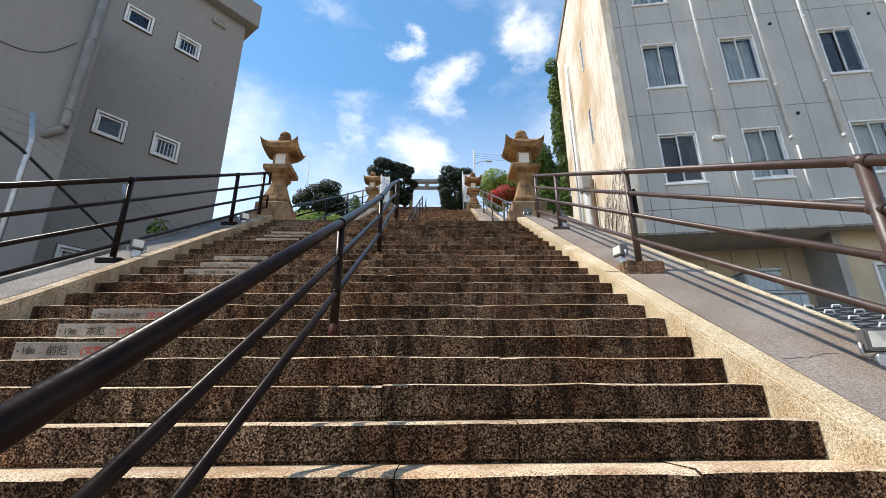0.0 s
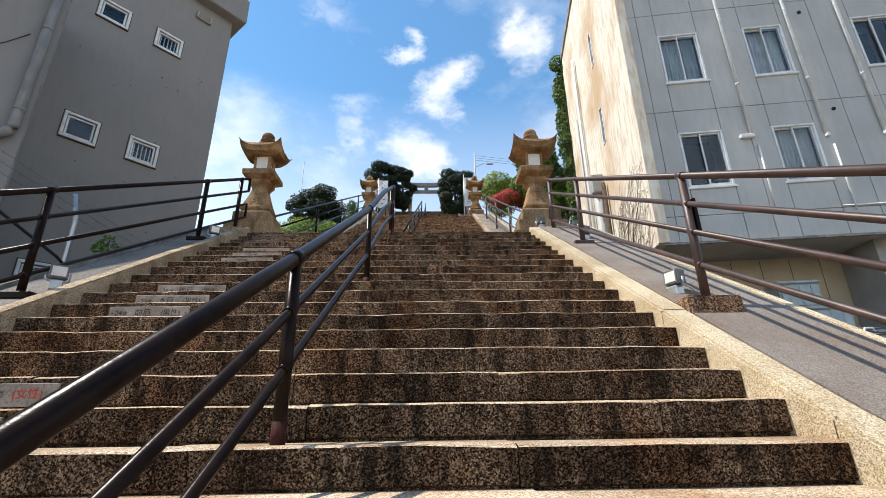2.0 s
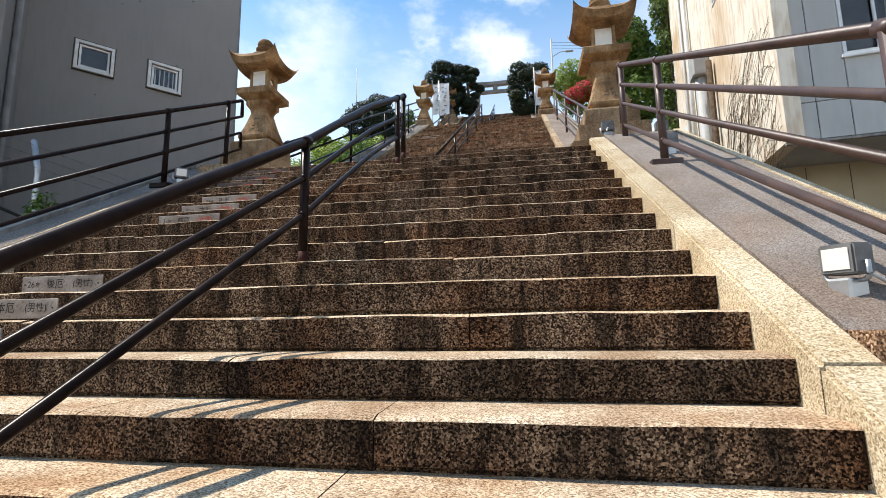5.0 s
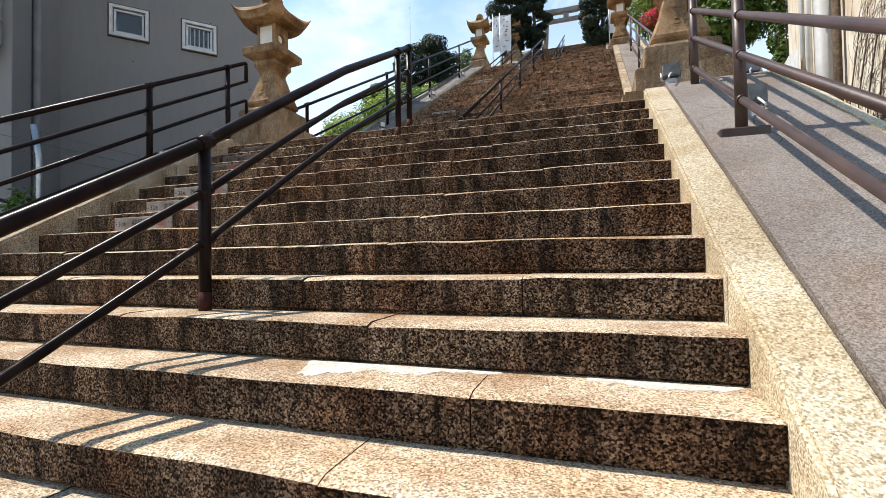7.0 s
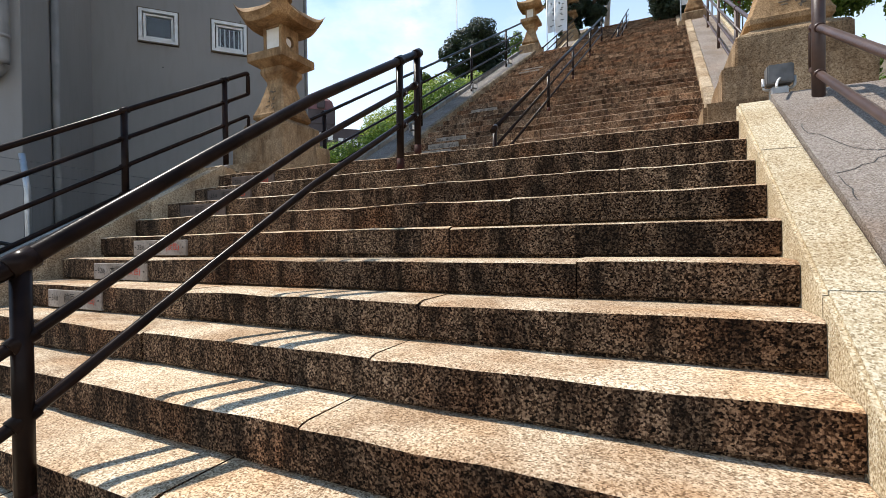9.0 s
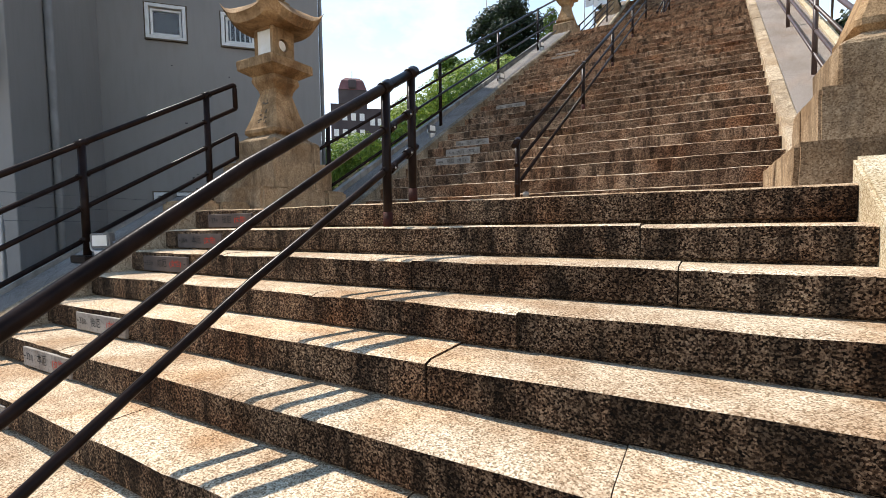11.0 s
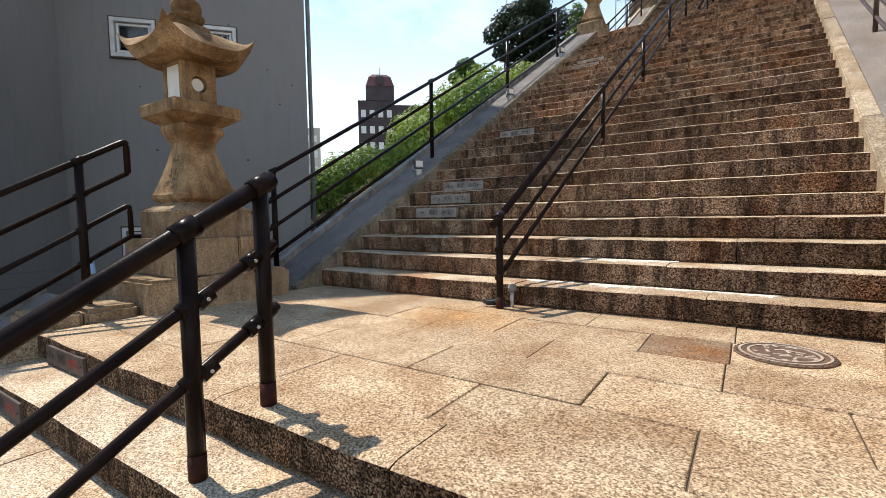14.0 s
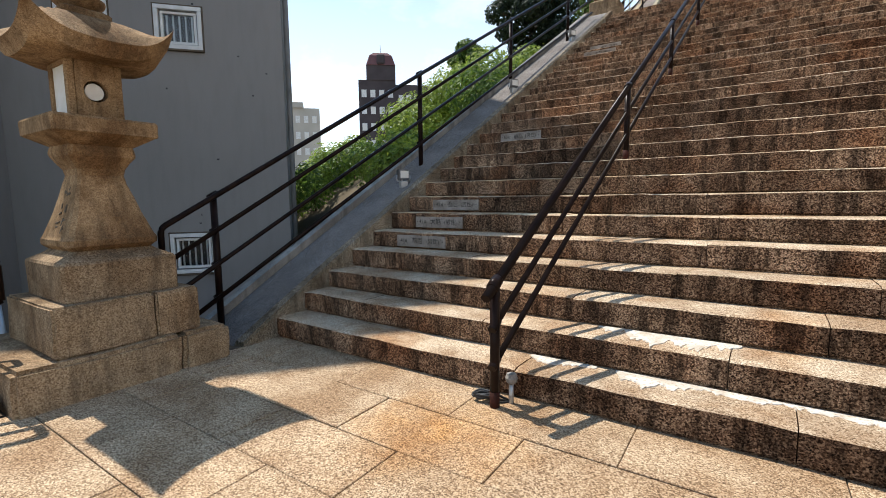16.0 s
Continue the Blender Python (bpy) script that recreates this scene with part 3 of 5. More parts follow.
# rendered ramps outside the kerbs
def ramp(name, label, x0, x1, y0, y1, zoff, lip=None, lip_w=0.12, lip_h=0.05, cracks=7, mat=RAMP):
    th = thing(name, label, "ramp", kind="structure")
    s = RISE2 / GO2 if UP0 - 1 < (y0 + y1) / 2 < TOP2Y else RISE / GO
    base = stair_line((y0 + y1) / 2) - s * (y0 + y1) / 2
    line = [(y0 + (y1 - y0) * i / 12, base + s * (y0 + (y1 - y0) * i / 12) + zoff) for i in range(13)]
    part("ramp_surface", slope_prism(x0, x1, line, 0.5), mat, th)
    if lip:
        xa, xb = (x1, x1 + lip_w) if lip > 0 else (x0 - lip_w, x0)
        part("ramp_edge", slope_prism(xa, xb, [(y, z + lip_h) for y, z in line], 2.2), KERB if mat is RAMP else CONCRETE, th, "light concrete edge strip")
    r = random.Random(int(x0 * 100) + 50)
    for _ in range(cracks):
        y = r.uniform(max(y0, -7.5), min(y1, 7.0))
        x = r.uniform(x0 + 0.1, x1 - 0.1)
        a, left, right = r.uniform(0, 6.28), [], []
        for _ in range(r.randint(8, 16)):
            a += r.uniform(-0.7, 0.7)
            x, y = min(x1 - 0.03, max(x0 + 0.03, x + 0.05 * math.cos(a))), min(y1, max(y0, y + 0.05 * math.sin(a)))
            w = 0.0022
            left.append((x - w * math.sin(a), y + w * math.cos(a), base + s * (y + w * math.cos(a)) + zoff + 0.0015))
            right.append((x + w * math.sin(a), y - w * math.cos(a), base + s * (y - w * math.cos(a)) + zoff + 0.0015))
        n = len(left)
        part("crack", (left + right, [(i, n + i, n + i + 1, i + 1) for i in range(n - 1)]), CABLE, th, "dark hairline crack")
    return th


ramp("ramp_right_low", "grey rendered sloping apron beside the kerb", 0.216, 1.06, -GO * 30, 0.25, 0.054, 1, 0.07, 0.014)
ramp("ramp_left_low", "shaded grey rendered slope beside the kerb", -5.75, WIDE - 0.174, -GO * 30, 0.3, 0.01, -1, mat=RAMP_OLD)
narrowed(ramp("ramp_right_mid", "grey rendered slope beside the second flight", 0.174, 0.9, UP0 - 0.1, TOP2Y + 0.2, 0.05, 1))
narrowed(ramp("ramp_left_mid", "cracked grey rendered slope beside the second flight", -5.62, WIDE - 0.134, UP0 - 0.5, TOP2Y + 0.2, 0.02, -1, 0.1, 0.09, 12, RAMP_OLD))
narrowed(ramp("ramp_left_top", "grey rendered slope beside the uppermost flight", -5.6, WIDE - 0.134, UP3 - 0.2, TOP3Y + 0.3, 0.02, -1))
narrowed(ramp("ramp_right_top", "grey rendered slope along the uppermost flight", 0.174, 0.9, UP3 - 0.2, TOP3Y + 0.3, 0.02, 1))


# ---- handrails ----
def post(parent, x, y, z0, z1, mat, r=0.03, plate=None, foot=True):
    tube("post", [(x, y, z0 - 0.04), (x, y, z1)], r, mat, parent, 10)
    if foot:
        tube("post_foot", [(x, y, z0 - 0.02), (x, y, z0 + 0.1)], r + 0.0015, RUST, parent, 10, "rusty red foot of the post")
    if plate:
        ob = part("base_plate", box(x - 0.14, x + 0.14, y - 0.08, y + 0.08, -0.035, 0.03, 0.008), plate, parent)
        ob.matrix_local = Matrix.Translation((0, 0, z0))


def rail_joint(parent, x, y, z, r, slope, mat):
    """A short sleeve where a rail meets a post."""
    d = Vector((0, 1, slope)).normalized() * 0.045
    c = Vector((x, y, z))
    tube("sleeve", [c - d, c + d], r, mat, parent, 10)


def handrail(name, label, x, y0, y1, top, slope, drops, posts, mat, radii, loops=(), plate=None, group="", ground=stair_line, zfoot=0.0, foot=True, inset=0.0, bends=()):
    """The top rail runs at top + slope * y, or through bends, rows of (y, z). drops: how far each rail lies below the top one."""
    th = thing(name, label, "handrail", group)
    z = lambda y, d: (float(np.interp(y, [b[0] for b in bends], [b[1] for b in bends])) if bends else top + slope * y) - d
    for k, d in enumerate(drops):
        ya = y0 + (inset if k else 0.0)
        pts = [(x, ya, z(ya, d))] + [(x, b[0], z(b[0], d)) for b in bends if ya < b[0] < y1] + [(x, y1, z(y1, d))]
        for a, b, end in loops:
            if k == a:
                e = y1 if end > 0 else y0
                pts = pts + [(x, e, z(e, drops[b]))] if end > 0 else [(x, e, z(e, drops[b]))] + pts
        tube("top_rail" if k == 0 else "lower_rail", bent(pts, 0.05) if len(pts) > 2 and not bends else pts, radii[0] if k == 0 else radii[1], mat, th, 12)
    for y in posts:
        post(th, x, y, ground(y) + zfoot, z(y, 0) - 0.01, mat, radii[2], plate, foot)
        for d in drops:
            rail_joint(th, x, y, z(y, d), (radii[0] if d == 0 else radii[1]) + 0.008, slope, mat)
    return th


def on_steps(y):
    """Height of the tread at y."""
    if y <= 0:
        return -RISE * math.ceil(-y / GO - 1e-6)
    if y < UP0:
        return 0.0
    return min(TOP2Z, RISE2 * (math.floor((y - UP0) / GO2) + 1))


handrail("centre_handrail", "glossy dark brown steel handrail up the middle of the steps", -2.45, -9.3, 0.16, 0.861, 0.624, (0.0, 0.27, 0.54), (0.1, -0.21, -2.77, -5.26, -8.2), RAIL, (0.034, 0.022, 0.032),
         group="handrails on the steps", ground=on_steps, bends=((-9.3, -4.56), (-5.26, -2.28), (-2.77, -0.845), (-2.0, -0.335), (-1.3, 0.12), (-0.25, 0.725), (0.16, 0.955)))
head_rail = next(o for o in bpy.data.objects if o.name == "centre_handrail")
for d in (0.27, 0.54):
    for y in (-0.155, 0.045):
        c = Vector((-2.45, y, 0.861 + 0.624 * y - d))
        e = Vector((0, 1, 0.624)).normalized() * 0.035
        tube("coupling", [c - e, c + e], 0.031, RAIL, head_rail, 12, "bolted pipe coupling")
        tube("bolt", [c + Vector((0.028, 0, 0)), c + Vector((0.037, 0, 0))], 0.007, GALV, head_rail, 8)
narrowed(handrail("centre_handrail", "dark brown steel handrail up the middle of the second flight", -2.57, 2.3, 11.9, -0.642, 0.5875, (0.0, 0.26, 0.5), (2.42, 5.28, 7.5, 9.75, 11.8), RAIL, (0.03, 0.02, 0.03),
                  group="handrails on the steps", ground=on_steps, inset=0.12))
handrail("centre_handrail", "distant steel handrail up the middle of the uppermost flight", -2.1, UP3 - 0.3, TOP3Y - 0.5, TOP2Z + 0.95 - 0.56 * (UP3 - 0.3), 0.56, (0.0, 0.27, 0.53), (UP3 - 0.1, 17.0, 19.5, 22.0), RAIL, (0.03, 0.02, 0.03),
         group="handrails on the steps", foot=False)
handrail("side_handrail", "faded brown four-bar steel railing on the sunny slope", 0.44, -9.3, 0.22, 1.02, 0.533, (0.0, 0.27, 0.53, 0.82), (-6.48, -3.92, -1.3, 0.1), RAIL_R, (0.03, 0.024, 0.036),
         ((0, 1, 1), (2, 3, 1)), RAIL_R, "side railings", zfoot=0.035, foot=False)
handrail("side_handrail", "dark brown four-bar steel railing on the shaded slope", -5.38, -9.3, 0.82, 1.02, 0.575, (0.0, 0.28, 0.56, 0.84), (-6.2, -3.45, -0.74, 0.46), RAIL, (0.027, 0.022, 0.034),
         ((0, 1, 1), (2, 3, 1)), RAIL, "side railings", zfoot=0.01, foot=False)
narrowed(handrail("side_handrail", "dark brown four-bar railing beside the second flight", -5.36, 1.84, 11.7, 0.03, 0.565, (0.0, 0.31, 0.62, 0.93), (2.32, 5.28, 7.8, 10.28), RAIL, (0.026, 0.022, 0.032),
                  ((0, 1, -1), (2, 3, -1)), None, "side railings", zfoot=0.02, foot=False))
narrowed(handrail("side_handrail", "brown four-bar railing on the sunny side of the second flight", 0.5, 2.3, 11.7, 0.01, 0.565, (0.0, 0.31, 0.62, 0.93), (2.6, 5.2, 7.8, 10.4), RAIL_R, (0.026, 0.022, 0.032),
                  ((0, 1, -1), (2, 3, -1)), None, "side railings", zfoot=0.05, foot=False))
sunny_rail = next(o for o in bpy.data.objects if o.name.startswith("side_handrail") and "faded" in o["label"])
part("post_bracket", box(0.478, 0.508, -3.955, -3.885, -1.6, -1.3, 0.004), RAIL, sunny_rail, "dark flat bracket strapped to the post")
tagged(part("post_base", rough_block(0.2, 0.62, -4.08, -3.74, stair_line(-3.92) - 0.1, stair_line(-3.92) + 0.1, 0.012, 0.006), RISER_UP), "brown stained concrete block under a railing post", "post base")
for sx, mat in ((-5.3, RAIL), (0.5, RAIL_R)):
    narrowed(handrail("side_handrail", "far railing beside the uppermost flight", sx, UP3 - 0.4, TOP3Y, TOP2Z + 1.05 - 0.583 * (UP3 - 0.3), 0.583, (0.0, 0.25, 0.5, 0.76), (UP3, UP3 + 2.6, UP3 + 5.2, UP3 + 7.8), mat, (0.026, 0.022, 0.032),
             group="side railings", foot=False))


# ---- stone lanterns ----
def lantern_roof():
    """A four-sided roof: swelling faces, sharp horned corners, thick eaves that lean inwards to a flat underside."""
    n, half = 20, 0.44
    verts, faces = [], []
    for side in (0, 1):
        for i in range(n + 1):
            for j in range(n + 1):
                u, v = math.sin((2 * i / n - 1) * math.pi / 2), math.sin((2 * j / n - 1) * math.pi / 2)
                r = max(abs(u), abs(v))
                horn = (abs(u) * abs(v)) ** 4.0 + 0.18 * (min(abs(u), abs(v)) * r) ** 1.5
                if side == 0:
                    x, y, z = u * half, v * half, 0.1 + 0.25 * (1 - r ** 2.1) + 0.165 * horn
                else:
                    x, y, z = u * half * 0.87, v * half * 0.87, 0.145 * horn * r
                verts.append((x, y, z + 0.004 * noise.noise((x * 14, y * 14, side * 5.0))))
    m = (n + 1) ** 2
    for i in range(n):
        for j in range(n):
            a, b, c, d = i * (n + 1) + j, (i + 1) * (n + 1) + j, (i + 1) * (n + 1) + j + 1, i * (n + 1) + j + 1
            faces += [(a, b, c, d), (m + d, m + c, m + b, m + a)]
    rim = [i * (n + 1) for i in range(n + 1)] + [n * (n + 1) + j for j in range(1, n + 1)] + [i * (n + 1) + n for i in range(n - 1, -1, -1)] + [j for j in range(n - 1, 0, -1)]
    first = len(verts)
    verts += [verts[a] for a in rim] + [verts[m + a] for a in rim]
    for k in range(len(rim)):
        q = (k + 1) % len(rim)
        faces.append((first + q, first + k, first + len(rim) + k, first + len(rim) + q))
    return verts, faces


def firebox():
    """A hollow square lamp house with a round window in two faces and open ends on the others."""
    bm = bmesh.new()
    h, t, z0, z1 = 0.17, 0.05, 0.0, 0.4
    for sx in (-1, 1):
        for sy in (-1, 1):
            box(min(sx * h, sx * (h - t)), max(sx * h, sx * (h - t)), min(sy * h, sy * (h - t)), max(sy * h, sy * (h - t)), z0, z1, 0.006, bm)
    for sx in (-1, 1):
        n, r = 24, 0.075
        zc = (z0 + z1) / 2
        ring, outer = [], []
        for x in (sx * h * 0.985, sx * (h - t)):
            ri, ou = [], []
            for j in range(n):
                g = 2 * math.pi * j / n
                cy, cz = math.cos(g), math.sin(g)
                k = 1 / max(abs(cy) / (h - t), abs(cz) / 0.2)
                ri.append(bm.verts.new((x, cy * r, zc + cz * r)))
                ou.append(bm.verts.new((x, cy * k, zc + cz * k)))
            ring.append(ri)
            outer.append(ou)
        for j in range(n):
            k = (j + 1) % n
            bm.faces.new((ring[0][j], ring[0][k], outer[0][k], outer[0][j]))
            bm.faces.new((ring[1][j], outer[1][j], outer[1][k], ring[1][k]))
            bm.faces.new((ring[0][j], ring[1][j], ring[1][k], ring[0][k]))
    for sy in (-1, 1):
        for a, b in ((z0, z0 + 0.03), (z1 - 0.03, z1)):
            box(-h + t, h - t, min(sy * h, sy * (h - t)), max(sy * h, sy * (h - t)), a, b, 0.0, bm)
    bmesh.ops.recalc_face_normals(bm, faces=bm.faces[:])
    return bm


def stone_lantern(label, m):
    th = thing("stone_lantern", label, "lantern", "stone lanterns along the steps", m=m)
    h2 = 0.47
    part("plinth_stone", rough_block(-h2, h2, -h2, 0.14, 0.28, 0.62, 0.014, 0.01), PLINTH, th)
    part("plinth_stone", rough_block(-h2, h2, 0.15, h2, 0.28, 0.62, 0.014, 0.01), PLINTH, th)
    v, f = loft_square([(0.352, 0.605), (0.37, 0.625), (0.372, 0.87), (0.36, 0.888), (0.285, 0.93), (0.255, 0.955)], 0.025, jitter=0.006)
    part("plinth_cap", (v, f), PLINTH, th)
    v, f = loft_square([(0.24, 0.945), (0.272, 0.975), (0.288, 0.99), (0.29, 1.03), (0.276, 1.055), (0.252, 1.12), (0.218, 1.22), (0.186, 1.33), (0.158, 1.43), (0.145, 1.49), (0.152, 1.535), (0.178, 1.58),
                        (0.208, 1.625), (0.214, 1.65), (0.205, 1.685), (0.19, 1.725)], 0.055, jitter=0.003)
    part("shaft", (v, f), LANTERN, th)
    r = random.Random(15)
    for turn, ink in ((0, JOINT), (90, LANTERN)):
        for _ in range(16):
            x, z = r.uniform(-0.1, 0.08), r.uniform(1.1, 1.4)
            half = 0.257 - (z - 1.1) * 0.315
            w, t = r.choice(((0.07, 0.014), (0.015, 0.06), (0.045, 0.013), (0.013, 0.04)))
            st = part("carved_stroke", box(-w / 2, w / 2, -0.004, 0.006, -t / 2, t / 2, 0.002), ink, th, "dark carved stroke" if ink is JOINT else "carved stroke in relief")
            st.matrix_local = pose(0, 0, 0, 0, 0, turn) @ pose(x * half / 0.25, -half - 0.001, z, -17, r.uniform(-25, 25), 0)
    v, f = loft_square([(0.2, 1.7), (0.312, 1.768), (0.326, 1.778), (0.33, 1.872), (0.318, 1.888)], 0.02, jitter=0.004)
    part("platform", (v, f), LANTERN, th)
    fb = part("lamp_house", firebox(), LANTERN, th)
    fb.location = (0, 0, 1.885)
    for sy in (-1, 1):
        part("paper_panel", box(-0.12, 0.12, sy * 0.15 - 0.004, sy * 0.15 + 0.004, 1.915, 2.255), PAPER, th, "white paper window panel")
    for sx in (-1, 1):
        v, f = revolve([(0.06, -0.004), (0.06, 0.004)], 20)
        d = part("round_window", (v, f), PAPER, th, "round white window of the lamp house")
        d.matrix_local = pose(sx * 0.13, 0, 2.085, 0, 90, 0)
    rf = part("roof", lantern_roof(), LANTERN, th)
    rf.location = (0, 0, 2.285)
    for p in rf.data.polygons:
        p.use_smooth = True
    part("finial_base", loft_square([(0.15, 2.58), (0.155, 2.6), (0.15, 2.645), (0.12, 2.665)], 0.06, jitter=0.004), LANTERN, th)
    v, f = revolve([(0.1, 2.655), (0.115, 2.675), (0.158, 2.72), (0.162, 2.745), (0.12, 2.765), (0.112, 2.775), (0.132, 2.8), (0.138, 2.835), (0.125, 2.88), (0.09, 2.92), (0.04, 2.945), (0.008, 2.965)], 20)
    fin = part("finial", (v, f), LANTERN, th)
    for p in fin.data.polygons:
        p.use_smooth = len(p.vertices) == 4
    return th


def footing(label, x0, x1, y0, y1, z0, z1, split):
    th = thing("lantern_footing", label, "stone base", "footings of the stone lanterns")
    for a, b in zip((y0,) + split, split + (y1,)):
        part("footing_stone", rough_block(x0, x1, a + 0.006, b - 0.006, z0, z1 + rng.uniform(-0.01, 0.01), 0.028, 0.018), PLINTH, th)
    return th


lamp_l = stone_lantern("tall ochre stone lantern on a stepped plinth by the landing", pose(-5.37, 1.41, 0))
footing("rough granite footing under the stone lantern", -6.1, -4.83, 0.7, 2.08, -0.2, 0.28, (1.7,))
footing("low granite kerb stones beside the lantern footing", -5.5, -4.98, -0.02, 0.68, -0.2, 0.1, (0.3,))
copy_thing(lamp_l, pose(0.5, 1.42, 0.0, 0, 0, 0)).scale = (1.07, 1.07, 1.04)
footing("rough granite footing of the lantern on the sunny side", -0.17, 1.2, 0.55, 2.12, -0.2, 0.28, (1.3,))
for lx in (-4.86, 0.5):
    copy_thing(lamp_l, pose(lx, TOP2Y + 1.6, TOP2Z - 0.02, 0, 0, 180))
    footing("granite footing of a lantern on the upper landing", lx - 0.6, lx + 0.6, TOP2Y + 0.9, TOP2Y + 2.3, TOP2Z - 0.4, TOP2Z + 0.26, (TOP2Y + 1.6,))
far_l = copy_thing(lamp_l, pose(-4.85, 21.8, 9.6))
far_l["label"] = "slim grey stone lantern beside the uppermost flight"
footing("granite footing of the far lantern", -5.35, -4.35, 21.2, 22.4, 8.6, 9.88, ())


# ---- ground ----
def ground_height(x, y):
    line = stair_line(y)
    if -5.95 <= x <= 1.5:
        z = line - 0.75
    elif x < -5.95:
        z = -5.2
        if y > 5.0:
            z = max(z, line - 1.0 - 0.33 * (-5.9 - x) - max(0.0, 9.0 - y) * 1.2)
    else:
        z = -3.6
        if y > 3.0:
            z = max(z, line - 2.6 - 0.12 * (x - 1.5))
    if y > 50:
        z = max(-5.2, z - (y - 50) * 0.3)
    if abs(x + 2.5) > 60:
        z = min(z, -5.2)
    if y < -10:
        z = max(-7.0, min(z, -5.4))
    return z


def ground_sheet():
    steps = lambda a, b, d: [a + d * i for i in range(int(round((b - a) / d)) + 1)]
    xs = [-3000, -900, -300, -120, -90, -70, -55, -40, -30, -24] + steps(-20, -6.5, 1.5) + [-6.05, -5.9, 1.4, 1.62] + steps(3, 15, 1.5) + [20, 30, 45, 70, 120, 300, 900, 3000]
    ys = [-3000, -600, -150, -60, -25, -14, -10.5] + steps(-10, 40, 0.75) + [45, 50, 60, 75, 90, 120, 200, 500, 1200, 3000]
    verts = [(x, y, ground_height(x, y)) for y in ys for x in xs]
    n = len(xs)
    faces = [(j * n + i, j * n + i + 1, (j + 1) * n + i + 1, (j + 1) * n + i) for j in range(len(ys) - 1) for i in range(n - 1)]
    return tagged(part("ground", (verts, faces), EARTH), "bare earth and gravel ground around the stairway", "ground", kind="structure")


ground_sheet()
low_walk = tagged(part("pavement", box(-9, 4, -30, -GO * 30 + 0.05, -RISE * 31 - 0.3, -RISE * 31, 0.0), SLAB), "granite paving at the foot of the steps", "pavement", kind="structure")


# ---- walls with openings ----
def wall_mesh(x0, x1, z0, z1, thick, holes):
    """A wall in the xz plane, its face at y = 0 and its back at y = thick, with rectangular openings (xa, xb, za, zb)."""
    xs = sorted({x0, x1, *[h[0] for h in holes], *[h[1] for h in holes]})
    zs = sorted({z0, z1, *[h[2] for h in holes], *[h[3] for h in holes]})
    solid = lambda i, k: 0 <= i < len(xs) - 1 and 0 <= k < len(zs) - 1 and not any(
        h[0] < (xs[i] + xs[i + 1]) / 2 < h[1] and h[2] < (zs[k] + zs[k + 1]) / 2 < h[3] for h in holes)
    verts, faces = [], []

    def quad(*p):
        faces.append(tuple(range(len(verts), len(verts) + 4)))
        verts.extend(p)

    for i in range(len(xs) - 1):
        for k in range(len(zs) - 1):
            if not solid(i, k):
                continue
            a, b, c, d = xs[i], xs[i + 1], zs[k], zs[k + 1]
            quad((a, 0, c), (b, 0, c), (b, 0, d), (a, 0, d))
            quad((b, thick, c), (a, thick, c), (a, thick, d), (b, thick, d))
            if not solid(i - 1, k):
                quad((a, thick, c), (a, 0, c), (a, 0, d), (a, thick, d))
            if not solid(i + 1, k):
                quad((b, 0, c), (b, thick, c), (b, thick, d), (b, 0, d))
            if not solid(i, k - 1):
                quad((a, 0, c), (a, thick, c), (b, thick, c), (b, 0, c))
            if not solid(i, k + 1):
                quad((a, 0, d), (b, 0, d), (b, thick, d), (a, thick, d))
    return verts, faces


def frame_mesh(x0, x1, z0, z1, w, y0, y1):
    bm = bmesh.new()
    for a, b, c, d in ((x0, x1, z1 - w, z1), (x0, x1, z0, z0 + w), (x0, x0 + w, z0 + w, z1 - w), (x1 - w, x1, z0 + w, z1 - w)):
        box(a, b, y0, y1, c, d, 0.006, bm)
    return bm


def small_window(parent, x0, x1, z0, z1, bars):
    """A white-framed small window in a rendered wall, with a sill and perhaps bars behind the glass."""
    w = part("window", frame_mesh(x0 - 0.02, x1 + 0.02, z0 - 0.02, z1 + 0.02, 0.075, -0.035, 0.12), WHITE, parent, "white-framed small window")
    part("inner_sash", frame_mesh(x0 + 0.075, x1 - 0.075, z0 + 0.075, z1 - 0.075, 0.05, 0.02, 0.1), WHITE, w)
    g = part("pane", box(x0 + 0.11, x1 - 0.11, 0.055, 0.061, z0 + 0.11, z1 - 0.11), GLASS, w)
    g.visible_shadow = False
    part("sill", box(x0 - 0.04, x1 + 0.04, -0.06, 0.05, z0 - 0.06, z0 - 0.023, 0.006), JOINT, w, "dark window sill")
    part("surround", frame_mesh(x0 - 0.048, x1 + 0.048, z0 - 0.022, z1 + 0.05, 0.026, -0.014, 0.004), JOINT, w, "dark surround")
    # added near-black sheet: the unlit room behind the glass, as colour
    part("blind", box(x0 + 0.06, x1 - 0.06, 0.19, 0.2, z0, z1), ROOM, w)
    if bars:
        bm = bmesh.new()
        n = 5
        for i in range(n):
            x = x0 + 0.17 + (x1 - x0 - 0.34) * i / (n - 1)
            box(x - 0.014, x + 0.014, 0.1, 0.125, z0 + 0.12, z1 - 0.12, 0.0, bm)
        part("window_bars", bm, WHITE, w)


